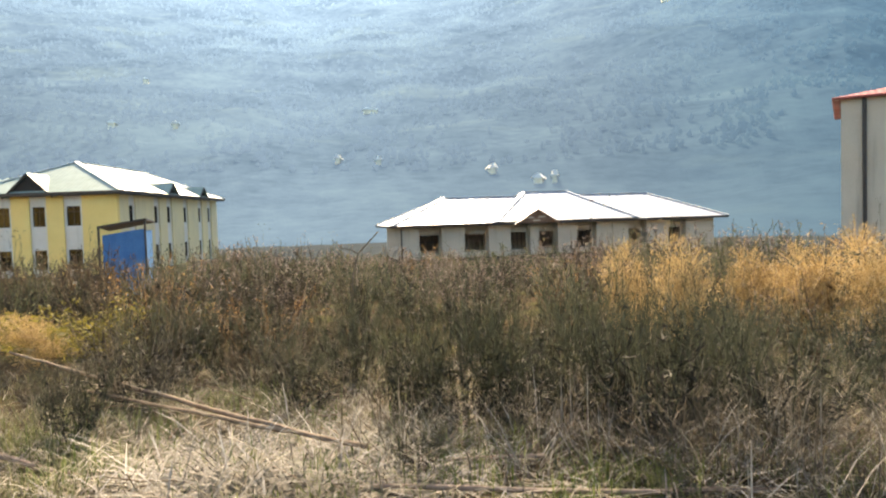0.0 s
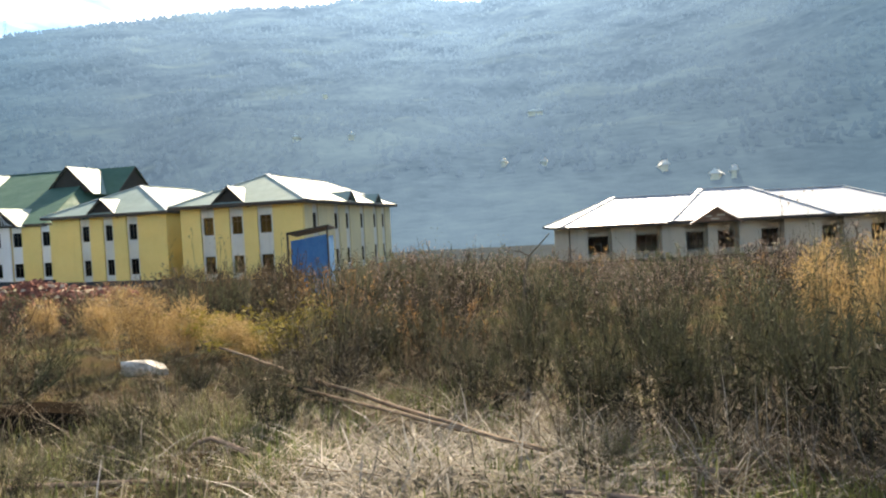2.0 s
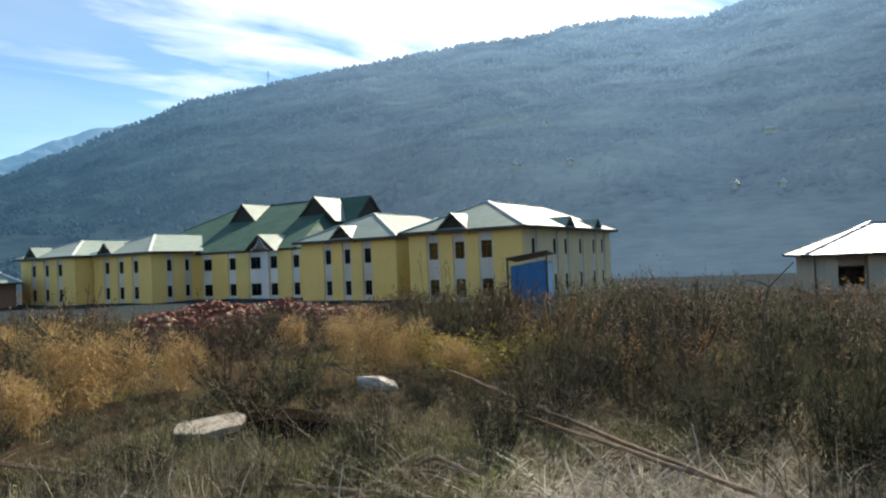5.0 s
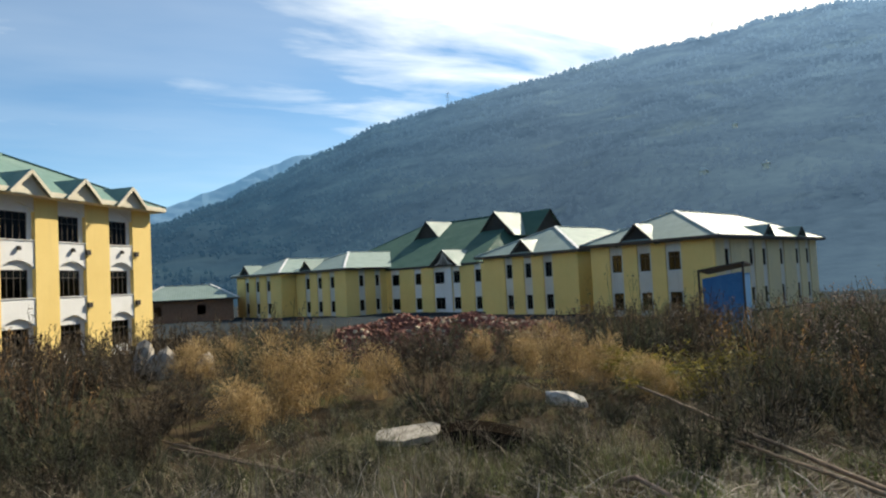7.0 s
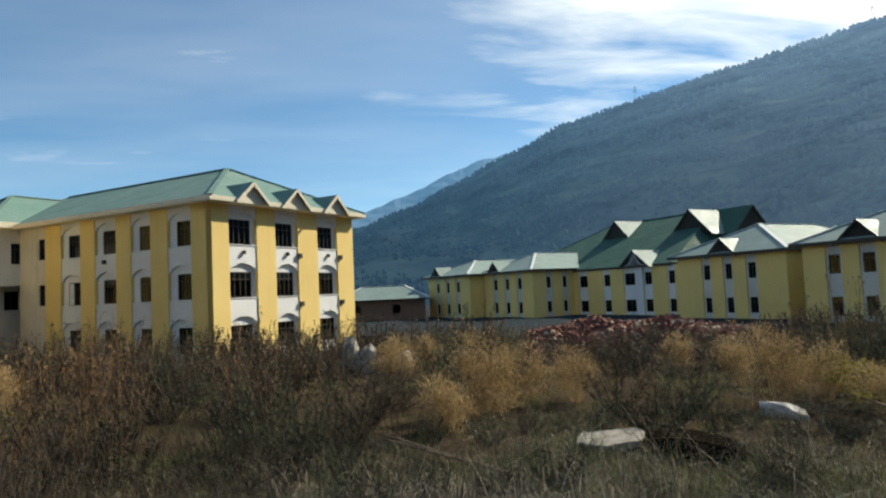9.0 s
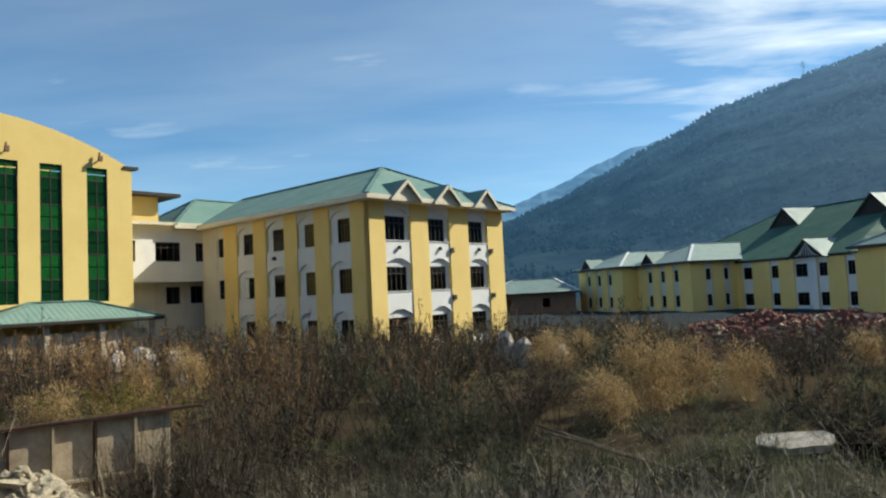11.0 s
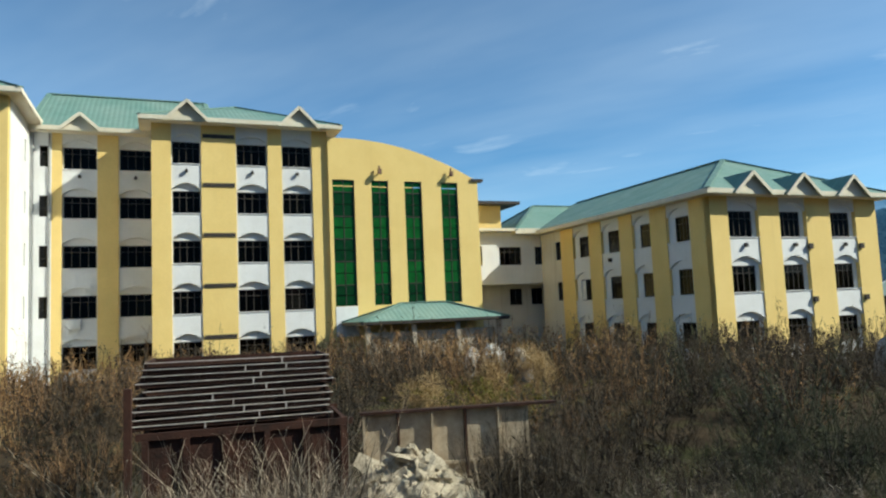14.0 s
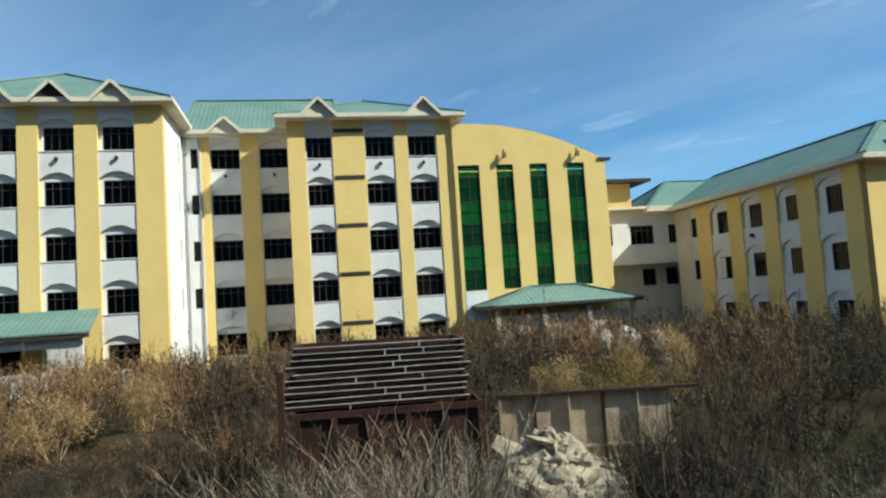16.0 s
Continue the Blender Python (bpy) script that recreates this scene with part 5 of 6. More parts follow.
for i in range(160):         # low growth between the bushes
    az, r = rng.uniform(-40, 150), rng.uniform(6.4, 12.5)
    x, y = polar(az, r)
    if open_ground(x, y, az, r):
        continue
    sheets[rng.choice((1, 2, 2, 4))].append((rng.choice(LOW_N), x, y, ground_z(x, y) - 0.03, rng.uniform(0.3, 0.7), rng.uniform(0.5, 0.9), rng.uniform(0, 6.28)))
bin_stalks = []
for i in range(60):          # dry stalks standing before the steel bin
    x, y = polar(rng.uniform(110, 129), rng.uniform(7.3, 8.7))
    bin_stalks.append((rng.choice(PALE_N), x, y, ground_z(x, y) - 0.03, rng.uniform(1.0, 1.75), rng.uniform(0.7, 1.1), rng.uniform(0, 6.28)))
for i in range(14):          # tufts round the slab
    x, y = -9.3 + rng.uniform(-0.6, 1.9), 6.45 + rng.uniform(-0.35, 0.5) + 0.1 * i / 14
    (grey if i % 2 else pale).append((rng.choice(LOW_N), x, y, ground_z(x, y) - 0.03, rng.uniform(0.18, 0.42), rng.uniform(0.35, 0.6), rng.uniform(0, 6.28)))
for i in range(34):          # low clumps standing about in the clearing
    cx, cy = polar(rng.uniform(12, 58), rng.uniform(8.6, 12.5))
    if math.hypot(cx + 8.8, cy - 7.4) < 1.2:
        continue
    own = rng.choice((grey, grey, dusky, pale))
    own.append((rng.choice(LOW_N), cx, cy, ground_z(cx, cy) - 0.03, rng.uniform(0.3, 0.75), rng.uniform(0.6, 1.0), rng.uniform(0, 6.28)))
for i in range(230):         # bleached branching stalks all along the near edge
    az = rng.choice((rng.uniform(-40, -18), rng.uniform(50, 98), rng.uniform(108, 152), rng.uniform(-20, 50)))
    rr = rng.uniform(6.6, 9.5) if az < 6 or az > 50 else rng.uniform(8.5, 11.5)
    x, y = polar(az, rr)
    if any(math.hypot(x - cx, y - cy) < cr for cx, cy, cr in KEEP_OUT):
        continue
    pale.append((rng.choice(PALE_N), x, y, ground_z(x, y) - 0.03, rng.uniform(0.4, 1.1), rng.uniform(0.6, 1.1), rng.uniform(0, 6.28)))
scatter("dry_weeds", brown, KINDS, (WEED, WEED_HEAD), "thick stand of dry grey-brown weeds with seed heads", "weeds")
scatter("dark_weeds", dusky, KINDS, (WEED, DARK_HEAD), "dark brown dry weeds in thick clumps", "weeds")
scatter("grey_weeds", grey, KINDS, (GREY_WEED, GREY_HEAD), "dark grey-green dry weeds on the waste ground", "weeds")
scatter("rusty_weeds", rusty, KINDS, (RUSTY_WEED, RUSTY_HEAD), "rust-coloured dry weeds before the hospital", "weeds")
scatter("pale_weeds", pale, KINDS, (STRAW, STRAW), "bleached straw-coloured weeds in clumps", "weeds")
scatter("bleached_stalks", bin_stalks, KINDS, (TAN_STALK, TAN_STALK), "tangled tan stalks standing before a rusty bin", "weeds")

# single shrubs that stand out
def shrub_thing(name, made, mat, twig_mat, label, category, group):
    (sv, sf), (tv, tf) = made[:2]
    ob = mesh_object(name, sv, sf, mat, label, category, group=group)
    ob.name = name
    if len(made) > 2:
        outer = len(tf)
        tv, tf = joined(made[1:])
    tw = mesh_object("foliage", tv, tf, twig_mat)
    if len(made) > 2:
        tw.data.materials.append(INNER_SHADE)
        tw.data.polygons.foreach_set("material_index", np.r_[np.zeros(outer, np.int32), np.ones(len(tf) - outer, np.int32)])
    tw.parent = ob
    return ob


def plant_out(ob, rows):
    for i, (az, r, h, b) in enumerate(rows):
        x, y = polar(az, r)
        m = pose(x, y, ground_z(x, y) - 0.03, 0, 0, az * 47)
        o = ob if i == 0 else copy_thing(ob, m)
        o.matrix_basis = m @ Matrix.Diagonal((b, b, h, 1))


gold = []
for k, seed in enumerate((77, 88)):
    st, tw, tp = crown(seed, 14, 4200, 0.0150, width=0.010)
    gold.append(shrub_thing("golden_shrub", (st, joined([tw, tp])), GOLD, GOLD, "golden dry feathery shrub among the weeds", "shrub", "golden shrubs in the field"))
for k in (0, 1):
    plant_out(gold[k], [(a, r, h, b * 0.85) for a, r, h, b in GOLDEN[k::2]])
olive = shrub_thing("olive_shrub", shrub(81, 50, 800, 0.012, 0.035, 0.6, 0.6, 0.22, heads=4, start=0.1, splay=1.4, split=True, head_from=0), OLIVE, OLIVE, "low olive-green leafy shrub among dry weeds", "shrub", "olive shrubs")
plant_out(olive, [(97.4, 17.5, 1.15, 1.7), (28.4, 16.5, 1.2, 2.0)])
BUSHES = ((GREY_WEED, WEED_HEAD, "dry broom-like weed bush with tan seed heads"), (WEED, DARK_HEAD, "dark brown leafless weed bush on dry soil"), (TALL_WEED, GREY_HEAD, "tall dense grey-green weed bush with dark stems"),
          (RUSTY_WEED, RUSTY_HEAD, "rust-brown dry weed bush on dry soil"), (STRAW, STRAW, "bleached straw-coloured weed bush"))
for k, (stem_mat, head_mat, words) in enumerate(BUSHES):
    for half in (0, 1):
        rows = near_rows[k][half::2]
        if rows:
            made = bush(90 + 2 * k + half, 70, 860 if k < 3 else 560, 0.0056, 0.0100, 1, head_from=(0.42, 0.4, 0.62, 0.4, 0.6)[k])
            plant_out(shrub_thing("weed_bush", made, stem_mat, head_mat, words, "weeds", "weed bushes in the field"), rows)

# grass, straw and fallen stems on the ground


def blades(n, az0, az1, r0, r1, length, width, flat, clumped=0.0, seed=0):
    """Blades of grass or fallen stems strewn over the ground. flat: how far they lie down."""
    g = np.random.default_rng(seed)
    az = np.radians(g.uniform(az0, az1, n))
    r = np.sqrt(g.uniform(r0 ** 2, r1 ** 2, n))
    x, y = -np.sin(az) * r, np.cos(az) * r
    if clumped:
        cx, cy = x[: n // 40], y[: n // 40]
        pick = g.integers(0, len(cx), n)
        x, y = cx[pick] + g.normal(0, clumped, n), cy[pick] + g.normal(0, clumped, n)
    z = np.array([ground_z(a, b) for a, b in zip(x, y)])
    ta = g.uniform(0, 2 * np.pi, n)
    up = np.clip(g.normal(1 - flat, 0.25, n), 0.03, 1)
    ln = length * g.uniform(0.4, 1.5, n)
    d = np.stack([np.cos(ta) * np.sqrt(1 - up ** 2), np.sin(ta) * np.sqrt(1 - up ** 2), up], 1)
    a = np.stack([x, y, z + g.uniform(0, 0.09, n) * flat], 1)
    mid = a + d * (ln * 0.55)[:, None]
    e = a + d * ln[:, None] - np.array([0, 0, 1]) * (ln * 0.15 * up)[:, None]
    mid[:, 2] += 0.02
    w = width * g.uniform(0.6, 1.4, (n, 1)) * np.array([[1, 0.9, 0.3]])
    return strips(np.stack([a, mid, e], 1), w, ta + np.pi / 2)


mesh_object("grass", *joined([blades(15000, -45, 155, 5.6, 14, 0.26, 0.010, 0.35, 0.25, 1), blades(7000, 28, 62, 6.0, 11.5, 0.3, 0.009, 0.3, 0.22, 9)]), GRASS, "tufts of dry yellow-green grass on the soil", "grass", "stuff")
mesh_object("fallen_straw", *joined([blades(8000, -40, 150, 5.4, 13, 0.5, 0.009, 0.92, 0, 2), blades(4500, 0, 32, 6.0, 9.6, 0.55, 0.010, 0.88, 0.35, 3), blades(5000, 52, 95, 5.6, 10, 0.55, 0.010, 0.8, 0.3, 4)]), STRAW,
            "matted pale fallen straw and broken stems", "straw", "stuff")
mesh_object("pale_stalks", *joined([blades(420, -45, 6, 6.3, 8.5, 0.8, 0.011, 0.3, 0.3, 5), blades(1000, 96, 155, 6.2, 9.5, 0.95, 0.013, 0.22, 0.35, 6), blades(620, 110, 130, 6.8, 8.3, 1.2, 0.014, 0.3, 0.3, 8), blades(700, 50, 96, 6.2, 9, 0.7, 0.012, 0.25, 0.3, 7)]), STRAW,
            "bleached standing stalks among the weeds", "weeds", "stuff")

# tangled bleached brushwood lying over the straw
mesh_object("brushwood", *joined([blades(900, -2, 25, 6.3, 7.0, 0.6, 0.014, 0.90, 0.3, 21), blades(1300, 3, 24, 6.9, 8.1, 0.7, 0.014, 0.86, 0.35, 31), blades(400, -30, 0, 6.2, 7.4, 0.6, 0.013, 0.8, 0.4, 22), blades(450, 30, 95, 6.4, 9.5, 0.7, 0.014, 0.8, 0.4, 23), blades(350, 100, 150, 6.6, 8.4, 0.7, 0.013, 0.7, 0.4, 24), blades(420, -36, -6, 6.4, 8.0, 0.75, 0.010, 0.35, 0.4, 27), blades(420, 108, 152, 6.6, 8.2, 0.8, 0.010, 0.35, 0.4, 28), blades(280, 55, 95, 6.4, 8.6, 0.65, 0.010, 0.4, 0.4, 29)]), BRUSH,
            "tangle of bleached grey broken stems on the ground", "brushwood", "stuff")
mesh_object("green_tufts", *joined([blades(5200, 2, 100, 6.0, 10.5, 0.3, 0.011, 0.25, 0.16, 25), blades(1500, -40, 2, 6.0, 7.8, 0.3, 0.010, 0.25, 0.16, 26)]), TUFT, "low green grass tufts between the fallen stems", "grass", "stuff")

# ---- things on the ground ----
def rod(name, points, r, mat, label, category, group=""):
    pts = [(x, y, ground_z(x, y) + dz) for x, y, dz in points]
    return solid(name, Mesh().tube(pts, r, 8), mat, label, category, group=group)


def bent(a, b, za, zb, n=9, wave=0.07, seed=1):
    g = random.Random(seed)
    return [(a[0] + (b[0] - a[0]) * i / n + g.uniform(-wave, wave) * 0.5, a[1] + (b[1] - a[1]) * i / n + g.uniform(-wave, wave) * 0.5, za + (zb - za) * i / n + g.uniform(0, wave)) for i in range(n + 1)]


def laid(name, points, r, mat, label, category, group="", seed=1):
    """A bar lying through points, a little crooked between them."""
    g = random.Random(seed)
    pts = []
    for p, q in zip(points, points[1:]):
        n = max(2, int((Vector(q) - Vector(p)).length / 0.45))
        pts += [Vector(p).lerp(Vector(q), i / n) + Vector((g.uniform(-0.012, 0.012), g.uniform(-0.012, 0.012), g.uniform(-0.008, 0.012))) for i in range(n)]
    return solid(name, Mesh().tube(pts + [Vector(points[-1])], r, 8), mat, label, category, group=group)


laid("bamboo_pole", [(-8.30, 12.68, 0.50), (-4.95, 10.02, 0.42), (-2.79, 8.40, 0.33), (-1.24, 7.40, 0.25), (-0.87, 7.26, 0.22)], (0.024, 0.034), WOOD, "long weathered bamboo pole lying in the weeds", "pole", "fallen poles", 1)
laid("bamboo_pole", [(-5.06, 9.51, 0.40), (-2.74, 8.25, 0.30), (-1.76, 7.73, 0.26)], (0.022, 0.030), WOOD, "weathered bamboo pole lying on straw", "pole", "fallen poles", 2)
laid("bamboo_pole", [(-0.29, 7.09, 0.12), (0.40, 7.09, 0.12), (0.98, 7.09, 0.12)], 0.026, PIPE, "dark broken pole lying on straw", "pole", "fallen poles", 3)
laid("rusty_pipe", [(-6.78, 5.62, 0.10), (-6.25, 5.99, 0.10), (-5.34, 6.23, 0.10), (-4.40, 6.29, 0.10), (-3.43, 6.31, 0.10)], 0.032, PIPE, "straight rusty pipe lying on the ground", "pipe", "fallen pipes", 4)
laid("rusty_pipe", [(-0.73, 6.45, 0.10), (1.23, 6.19, 0.10), (2.90, 6.08, 0.10)], 0.026, PIPE, "straight rusty pipe lying on the ground", "pipe", "fallen pipes", 5)
laid("black_hose", [(-5.21, 7.39, 0.04), (-5.10, 7.44, 0.14), (-4.90, 7.45, 0.20), (-4.61, 7.34, 0.16), (-4.23, 7.20, 0.10), (-3.71, 7.02, 0.07), (-3.04, 7.04, 0.05)], 0.032, PIPE, "bent dark pipe end rising from straw", "pipe", "", 6)
laid("fallen_branch", [(-12.19, 4.81, 0.12), (-10.91, 5.04, 0.12), (-8.38, 5.23, 0.12)], (0.020, 0.030), WOOD, "thin fallen branch on cleared ground", "branch", "fallen branches", 7)
laid("fallen_branch", [(-12.86, 4.94, 0.14), (-10.32, 5.15, 0.12), (-8.50, 5.30, 0.10)], (0.020, 0.030), WOOD, "dark fallen branch on trodden straw", "branch", "fallen branches", 8)
laid("rusty_pipe", [(-9.10, 3.22, 0.10), (-7.66, 4.79, 0.10)], 0.028, PIPE, "rusty pipe half sunk in dry grass", "pipe", "fallen pipes", 9)
srng = random.Random(31)
for i in range(34):
    az = srng.uniform(38, 78) if i % 2 else srng.uniform(2, 30)
    r = srng.uniform(6.6, 10.5)
    x, y = polar(az, r)
    a, ln = srng.uniform(0, 6.28), srng.uniform(0.4, 1.3)
    rod("stick", bent((x, y), (x + math.cos(a) * ln, y + math.sin(a) * ln), 0.08, srng.uniform(0.05, 0.4), 5, 0.05, i), (0.012, 0.006), WOOD, "broken dry stick on the ground", "stick", "sticks on the ground")
bp = [polar(7.6, 17.5), polar(5.8, 17.3)]
dead = thing("dead_branch", pose(*bp[0], ground_z(*bp[0])), "bare pale forked branch above the weeds", "branch")
part("limb", Mesh().tube([(0, 0, 0), (0.05, 0, 1.2), (0.2, 0, 1.75), (0.45, 0, 2.0), (0.72, 0, 2.28)], (0.03, 0.015), 6), STRAW, dead)
part("limb", Mesh().tube([(0.2, 0, 1.75), (0.0, 0.1, 1.85), (-0.3, 0.1, 1.9)], (0.018, 0.008), 6), STRAW, dead)

# broken slab, boulders
g = random.Random(5)
sl = Mesh()
n = 12
edge = []
for i in range(n):
    a = 2 * math.pi * i / n
    edge.append((1.22 * math.copysign(abs(math.cos(a)) ** 0.6, math.cos(a)) * g.uniform(0.88, 1.06), 0.5 * math.copysign(abs(math.sin(a)) ** 0.7, math.sin(a)) * g.uniform(0.85, 1.1)))
sl.add([(x, y, 0.09 + 0.03 * math.sin(3 * x)) for x, y in edge] + [(x * 0.97, y * 0.97, 0) for x, y in edge], [tuple(range(n)), tuple(range(2 * n - 1, n - 1, -1))] + [(j, i, i + n, j + n) for i in range(n) for j in [(i + 1) % n]])
sx, sy = -8.93, 7.33
solid("broken_slab", sl, BOULDER, "broken pale concrete slab lying on the grass", "slab", Matrix.LocRotScale((sx, sy, ground_z(sx, sy) + 0.12), Euler((radians(6), radians(-4), radians(38))), (0.44, 0.8, 1)))
# added sheet, coloured black for the shadowed hollow at the slab
sheet = Mesh()
for i in range(8):
    x0, x1 = i * 0.19, (i + 1) * 0.19
    z0, z1 = (0.16 + 0.16 * math.sin(i * 0.45), 0.16 + 0.16 * math.sin((i + 1) * 0.45))
    sheet.add([(x0, 0, 0), (x1, 0, 0), (x1, 0.06, z1), (x0, 0.06, z0), (x0, 0.05, 0), (x1, 0.05, 0), (x1, 0.7, z1 + 0.03), (x0, 0.7, z0 + 0.03)], [(0, 1, 2, 3), (3, 2, 6, 7), (5, 4, 7, 6)])
SLAB_SHADOW = plain("slab_shadow", (0.004, 0.0035, 0.003), (0.016, 0.012, 0.009), 4.0, 1.0, 0.0, 0.0, 0.4)
WHITE_ROCK = plain("weathered_white_rock", (0.34, 0.31, 0.27), (0.66, 0.62, 0.56), 4.0, 0.95, 0.0, 0.15, 0.6)
solid("rusty_sheet", sheet, SLAB_SHADOW, "buckled black sheet in place of the slab's shadow", "sheet", pose(-8.62, 7.2, ground_z(-8.2, 7.6), 0, 0, 42) @ Matrix.Diagonal((1.25, 1.0, 0.95, 1)))
for i, (az, r, w, h, lab) in enumerate(((37.6, 14.9, 0.30, 0.44, "white weathered boulder among weeds"), (38.6, 11.4, 0.2, 0.2, "small pale stone beside a boulder"), (69.6, 9.9, 0.14, 0.15, "small pale stone in the grass"), (65.5, 27, 0.45, 1.0, "pale boulder in front of the hospital wing"),
                                        (69.6, 30, 0.55, 1.5, "large pale debris lump by the hospital wing"), (72.0, 31, 0.4, 1.0, "pale debris lump by the hospital wing"), (67.9, 29, 0.55, 1.25, "pale debris lump among dry weeds"), (96.6, 33, 0.6, 1.9, "white lump of debris near the porch"),
                                        (98.4, 33, 0.6, 1.8, "white lump of debris near the porch"), (94.4, 33, 0.5, 1.7, "small white lump of debris near the porch"), (104.0, 8.2, 0.16, 0.17, "loose pale stone below the rubble"), (99.0, 7.8, 0.12, 0.12, "loose pale stone on the soil"), (84.0, 7.6, 0.13, 0.14, "loose pale stone on the soil"))):
    x, y = polar(az, r)
    solid("boulder", lump(g, w * (1.5 if i == 0 else 1.1), w * 0.7, h * (0.5 if i == 0 else 0.6), 1 if 0 < i < 3 else 2, 0.3 if 0 < i < 3 else 0.1 if 6 < i < 10 else 0.2), WHITE_ROCK if i == 0 or 6 < i < 10 else BOULDER, lab, "stone", pose(x, y, ground_z(x, y) - 0.08, 14 - 5 * (i % 3), 10, i * 40 + 20), "loose stones in the field")

# heap of broken bricks
def brick_heap():
    gg = random.Random(3)
    heap = thing("brick_heap", I4, "long heap of broken red bricks behind the weeds", "rubble")
    vs, fs = [], []
    nx, ny = 46, 12
    def hz(s, t):
        az, r = 57.5 - 22.0 * s, 32.5 + 6 * t
        x, y = polar(az, r)
        prof = math.sin(math.pi * t) ** 0.8 * (0.55 + 0.45 * math.sin(math.pi * min(1, max(0, s))) ** 0.5)
        return x, y, ground_z(x, y) - 0.05 + prof * (1.75 + 0.35 * noise.noise(Vector((x * 0.5, y * 0.5, 2)))) * min(1, s * 8, (1 - s) * 8)
    for i in range(nx + 1):
        for k in range(ny + 1):
            vs.append(hz(i / nx, k / ny))
    for i in range(nx):
        for k in range(ny):
            q = i * (ny + 1) + k
            fs.append((q, q + 1, q + ny + 2, q + ny + 1))
    part("mound", Mesh().add(vs, [f[::-1] for f in fs]), BRICK, heap)
    red, pale = Mesh(), Mesh()
    for i in range(1500):
        s, t = gg.random(), gg.uniform(0.05, 0.8)
        x, y, z = hz(s, t)
        k = gg.uniform(0.6, 1.5)
        m = pose(x, y, z + 0.02, gg.uniform(-40, 40), gg.uniform(-40, 40), gg.uniform(0, 360))
        (pale if gg.random() < 0.16 else red).box(-0.13 * k, 0.13 * k, -0.07 * k, 0.07 * k, -0.05 * k, 0.06 * k, m)
    tagged(part("loose_bricks", red, BRICK, heap), kind="stuff")
    tagged(part("mortar_rubble", pale, STONE, heap), kind="stuff")


brick_heap()

# rusty bin with a stack of steel frames on it
RACK = pose(-8.33, -4.53, 0, 0, 0, math.degrees(math.atan2(0.90, -0.44)))     # its x along the front, its -y towards the road
skip = thing("rusty_steel_bin", RACK, "large rusty steel bin standing in dry weeds", "bin")
gz = ground_z(-8.33, -4.53) - 0.1
part("front_panel", Mesh().box(-1.10, 1.22, -0.05, 0.0, gz, 1.42), RUST, skip)
part("back_panel", Mesh().box(-1.10, 1.22, 1.25, 1.3, gz, 1.42), RUST, skip)
part("side_panel", Mesh().box(-1.10, -1.05, 0.002, 1.248, gz, 1.42), RUST, skip)
part("side_panel", Mesh().box(1.17, 1.22, 0.002, 1.248, gz, 1.42), RUST, skip)
part("rim", Mesh().box(-1.16, 1.28, -0.1, -0.052, 1.36, 1.44).box(-1.16, 1.28, 1.302, 1.35, 1.36, 1.44), RUST, skip)
for x in (-1.06, -0.62, -0.18, 0.27, 0.72, 1.16):
    part("rib", Mesh().box(x - 0.035, x + 0.035, -0.11, -0.052, gz, 1.358), RUST, skip)
for x in (-1.24,):
    part("post", Mesh().box(x - 0.04, x + 0.04, -0.12, -0.03, gz, 1.95), RUST, skip, "bent rusty steel post")
srng = random.Random(12)
for k in range(10):
    z = 1.45 + k * 0.076
    dx, back = srng.uniform(-0.06, 0.06) - 0.02 + (0.05 if k > 7 else 0), k * 0.035
    fr = thing("steel_frame", RACK @ pose(dx, back, z, 0, srng.uniform(-0.5, 0.5), srng.uniform(-1.0, 1.0)), "flat worn steel frame stacked on a rusty bin", "frame", "stack of steel frames")
    L0, L1 = -1.2 + 0.012 * k, 1.08
    part("front_rail", Mesh().box(L0, L1, -0.02, 0.015, 0.055, 0.065), SUNLIT_WORN_STEEL, fr, "worn edge of the rail, coloured bright as if sunlit")
    part("front_web", Mesh().box(L0 + 0.004, L1 - 0.004, 0.09, 0.10, 0.0, 0.047), RUST, fr)
    part("back_rail", Mesh().box(L0, L1, 1.05, 1.09, 0.0, 0.066), RUST, fr)
    part("end_rail", Mesh().box(L0, L0 + 0.035, 0.016, 1.048, 0.0, 0.066), RUST, fr)
    part("end_rail", Mesh().box(L1 - 0.035, L1, 0.016, 1.048, 0.0, 0.066), RUST, fr)
    for x in ((-0.62 + 0.34 * (k % 3), 0.55 - 0.3 * (k % 2))[k % 2:] if k % 3 else (0.1 * k - 0.4,)):
        part("spacer", Mesh().box(x - 0.009, x + 0.009, -0.016, 0.028, -0.01, 0.052), SUNLIT_WORN_STEEL, fr)
    part("deck", Mesh().box(L0 + 0.036, L1 - 0.036, 0.042, 1.049, 0.004, 0.012), RUST, fr)

# row of form panels and the rubble before them
fence = thing("form_panel_row", pose(-9.96, -3.55, 0, 0, 0, 109), "row of dirty ribbed formwork panels with a rusty top rail", "panel")
for i in range(5):
    a, b = i * 0.475, i * 0.475 + 0.465
    part("panel", Mesh().box(a + 0.02, b - 0.012, 0.02, 0.045, 0.0, 1.28), PANEL, fence)
    part("rib", Mesh().box(a - 0.012, a + 0.018, -0.055, 0.06, 0.0, 1.285), PANEL if i % 2 == 0 else RUST, fence)
part("top_rail", Mesh().box(-0.05, 2.75, -0.07, 0.06, 1.287, 1.325), RUST, fence, "rusty steel top rail")
part("mid_rail", Mesh().box(-0.02, 2.38, -0.03, 0.0, 0.55, 0.59), PANEL, fence)

rubble = thing("rubble_heap", pose(-9.25, -2.75, 0), "heap of pale broken stone and earth", "rubble")
hv, hf = [], []
rr_, aa_ = 18, 44
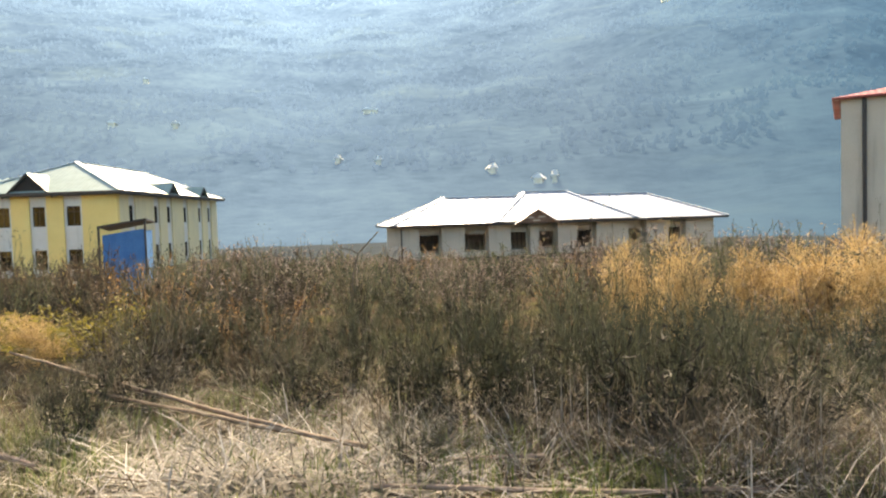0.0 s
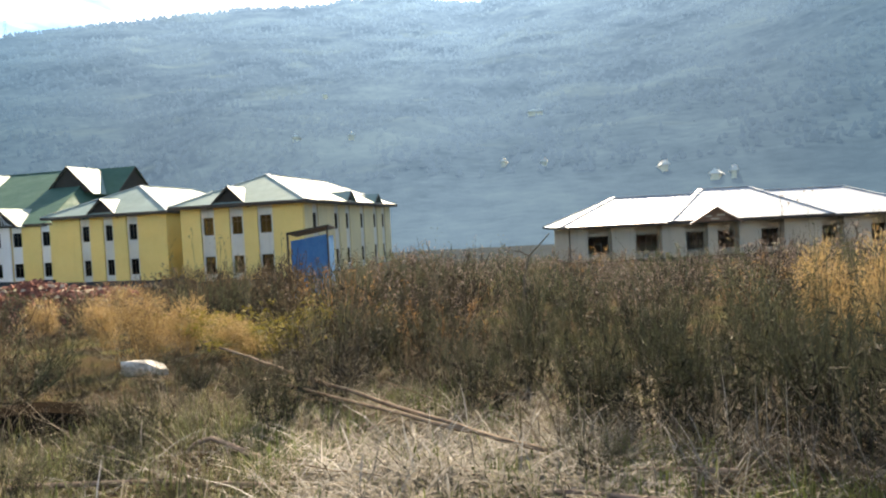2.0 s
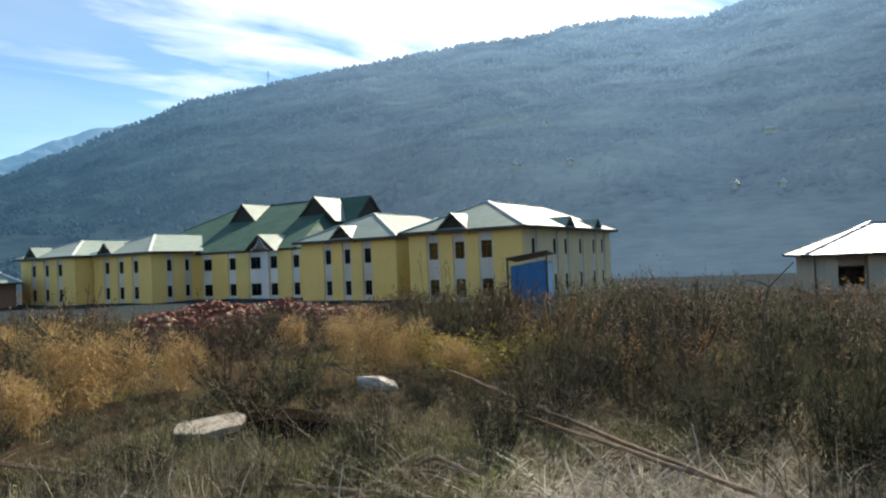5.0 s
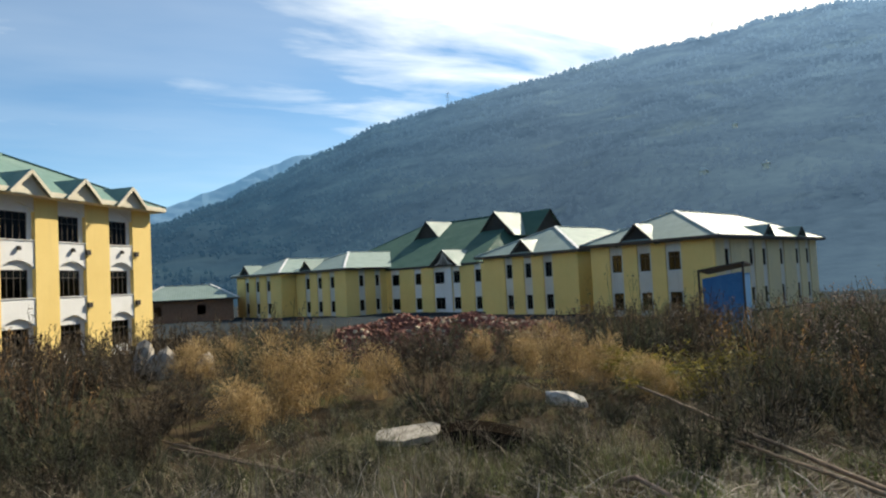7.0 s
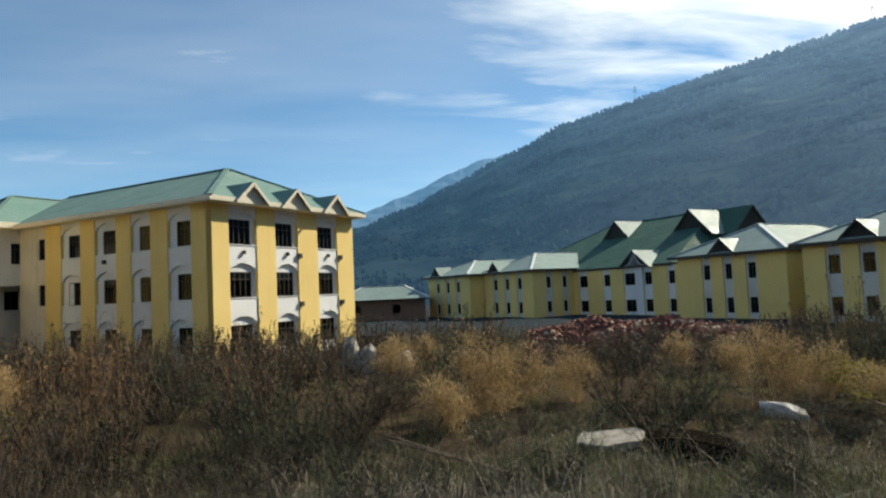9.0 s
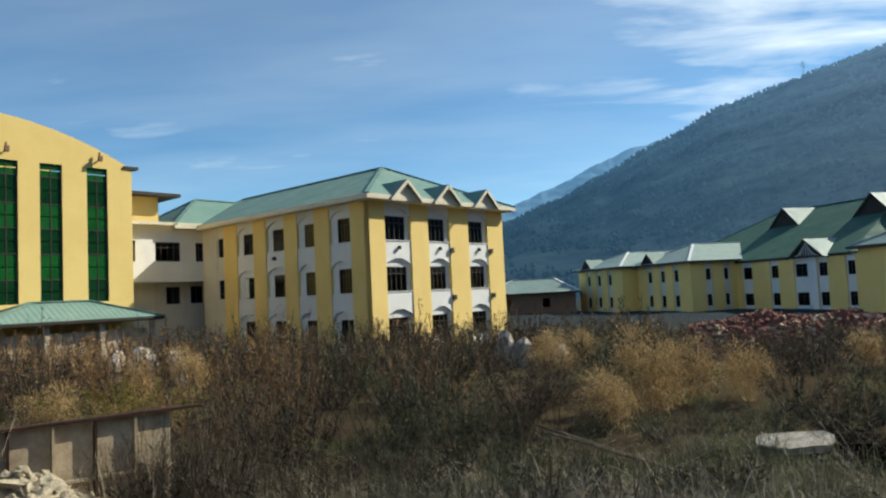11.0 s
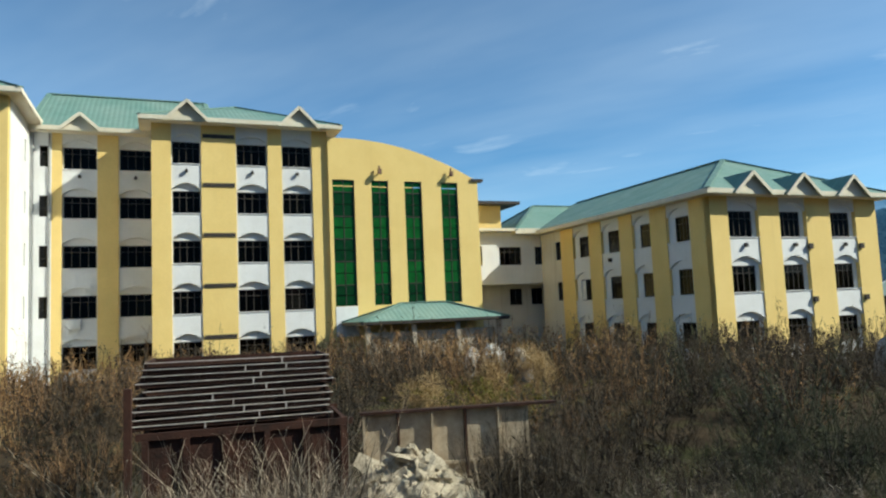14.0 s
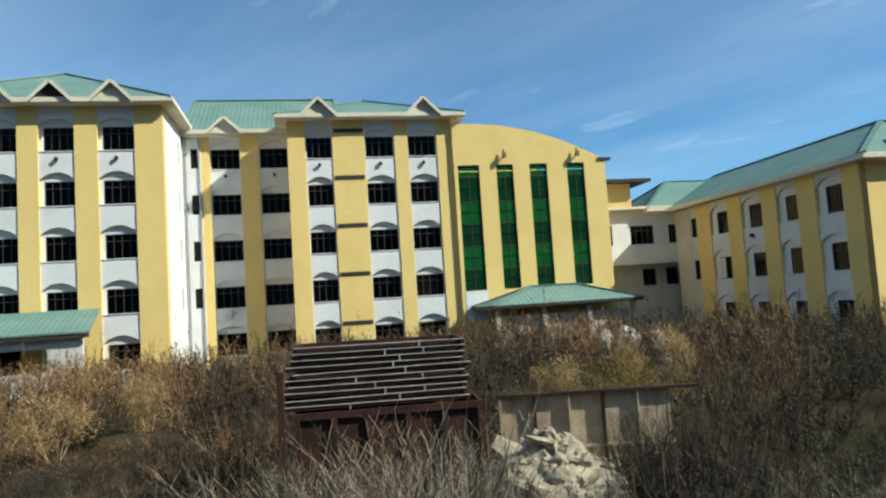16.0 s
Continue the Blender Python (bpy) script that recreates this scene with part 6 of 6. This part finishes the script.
def heap_h(px, py):
    d = math.hypot(px / 1.45, py / 1.25)
    return max(0.0, 1 - d) ** 0.75 * 1.02
for i in range(rr_ + 1):
    for k in range(aa_):
        a = 2 * math.pi * k / aa_
        px, py = math.cos(a) * 1.45 * i / rr_, math.sin(a) * 1.4 * i / rr_
        hv.append((px, py, heap_h(px, py) + ground_z(px - 9.25, py - 2.75) - 0.04 + 0.05 * noise.noise(Vector((px * 4, py * 4, 1))) + 0.07 * noise.noise(Vector((px * 11, py * 11, 2)))))
for i in range(rr_):
    for k in range(aa_):
        hf.append((i * aa_ + k, (i + 1) * aa_ + k, (i + 1) * aa_ + (k + 1) % aa_, i * aa_ + (k + 1) % aa_))
part("earth_mound", Mesh().add(hv, hf), STONE, rubble)
stones = [lump(g, 1, 0.8, 0.65, 1, 0.38).data("stone", STONE) for _ in range(8)]
for i in range(290):
    a, d = g.uniform(0, 6.28), g.random() ** 0.6
    px, py = math.cos(a) * 1.4 * d, math.sin(a) * 1.4 * d
    s = g.choice((0.045, 0.05, 0.06, 0.07, 0.085, 0.10)) * g.uniform(0.7, 1.25)
    o = part("stone", stones[i % 8], None, rubble)
    o.matrix_basis = Matrix.LocRotScale((px, py, heap_h(px, py) + ground_z(px - 9.25, py - 2.75) - 0.05), Euler((g.uniform(-0.9, 0.9), g.uniform(-0.9, 0.9), g.uniform(0, 6.28))), (s * 1.3, s, s))
for px, py, s, tilt in ((0.15, -0.45, 0.22, 0.5), (0.3, -0.05, 0.17, 0.2), (0.1, 0.35, 0.14, 0.3), (0.55, -0.35, 0.16, 0.7), (0.7, 0.25, 0.13, 0.4), (0.6, 0.6, 0.12, 0.9), (0.5, -0.8, 0.15, 0.5), (0.9, -0.1, 0.14, 0.3)):
    o = part("flat_stone", stones[1], None, rubble, "larger flat pale stone")
    o.matrix_basis = Matrix.LocRotScale((px, py, heap_h(px, py) + 0.02), Euler((tilt, 0.3, px * 9)), (s * 1.3, s, s * 0.5))

# ---- on the mountain: trees, houses, pylons ----
def slope_point(az, s):
    """A point of the slope, s of the way from its foot to the ridge."""
    foot = foot_of(az)
    r = foot + (1150 - foot) * s
    x, y = -math.sin(radians(az)) * r, math.cos(radians(az)) * r
    top = 2.6 + 1150 * math.tan(radians(line_at(SKYLINE, az)))
    gully = noise.fractal(Vector((x * 0.006, y * 0.006, 1.7)), 1.0, 2.0, 6)
    z = -2 + (top + 2) * (0.30 * s + 0.70 * s ** 1.6) + 15 * gully * (s * (1 - s) * 4) ** 0.7 + 3.22 * noise.noise(Vector((x * 0.03, y * 0.03, 5))) * min(1, s * 3)
    return x, y, z, r


def far_trees():
    """Wooded stands on the slope: small uneven crowns, thick in the groves, sparse on the terraces."""
    gg = random.Random(17)
    vs, fs = [], []
    for i in range(22000):
        az = gg.uniform(-36, 72)
        s = gg.uniform(0.985, 1.0) if i % 14 == 0 else 0.10 + 0.89 * gg.random() ** 1.1
        if i % 14 and noise.fractal(Vector((az * 0.16, s * 9, 4)), 1.0, 2.0, 4) < gg.uniform(-0.45, 0.35):
            continue
        x, y, z, r = slope_point(az, s)
        k = 0.35 + r / 1100
        h, w = gg.uniform(2.2, 5.0) * k, gg.uniform(1.2, 2.6) * k
        q = len(vs)
        vs += [(x + math.cos(j * 1.2566 + i) * w * gg.uniform(0.5, 1.2), y + math.sin(j * 1.2566 + i) * w * gg.uniform(0.5, 1.2), z + h * gg.uniform(0.15, 0.6)) for j in range(5)]
        vs += [(x + gg.uniform(-1, 1) * k, y, z + h), (x, y, z - 1)]
        fs += [(q + j, q + (j + 1) % 5, q + 5) for j in range(5)] + [(q + (j + 1) % 5, q + j, q + 6) for j in range(5)]
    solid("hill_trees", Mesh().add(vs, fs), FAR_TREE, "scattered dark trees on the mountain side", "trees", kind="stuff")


# the crowns glow with the same painted haze as the slope
FAR_TREE = hillside("hazy_tree_crowns", (0.008, 0.013, 0.012), (0.013, 0.020, 0.017), (0.03, 0.036, 0.028), (0.110, 0.182, 0.276), 0.53, 0.6)
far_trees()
for i, (az, el, w, h) in enumerate(((24.83, 7.1, 9, 5), (20.5, 7.35, 8, 4), (5.57, 8.34, 22, 4), (8.2, 4.67, 6, 4), (5.03, 4.38, 8, 3), (-4.14, 3.51, 9, 4.5), (-8.0, 2.34, 12, 4), (-9.2, 2.6, 7, 6), (-18.0, 15.5, 14, 5), (22.4, 10.5, 6, 4))):
    p, r = hill_point(az, el)
    k = r / 1150
    hs = thing("hill_house", pose(p.x, p.y, p.z - 1.0, 0, 0, az + 8 * (i % 3 - 1)), "tiny white house on the mountain side", "house", "houses on the mountain")
    part("wall", Mesh().box(-w * k / 2, w * k / 2, -3, 3, 0, h * k + 1), CREAM, hs)
    part("roof", Mesh().prism([(-w * k / 2 - 0.5, h * k + 1.002), (w * k / 2 + 0.5, h * k + 1.002), (w * k / 2 - 1, h * k + 2.2), (-w * k / 2 + 1, h * k + 2.2)], -3.6, 3.6), WHITE_TIN, hs)
for az in (44.6, 28.0, 23.5):
    p, r = hill_point(az, line_at(SKYLINE, az) - 0.08)
    py = thing("pylon", pose(p.x, p.y, p.z - 2, 0, 0, az), "thin grey steel pylon on the ridge", "pylon", "pylons on the ridge")
    for sx in (-1, 1):
        part("leg", Mesh().beam((sx * 2.2, 0, 0), (sx * 0.5, 0, 26), 0.35, 0.35), GREY_TIN, py)
    for z in (17, 20.5, 24):
        part("arm", Mesh().beam((-3.6, 0, z), (3.6, 0, z), 0.3, 0.3), GREY_TIN, py)
    for k in range(5):
        s = 1 if k % 2 else -1
        part("brace", Mesh().beam((s * (2.2 - 0.065 * k * 5), 0, k * 5), (-s * (2.2 - 0.065 * (k + 1) * 5), 0, (k + 1) * 5), 0.22, 0.22), GREY_TIN, py)
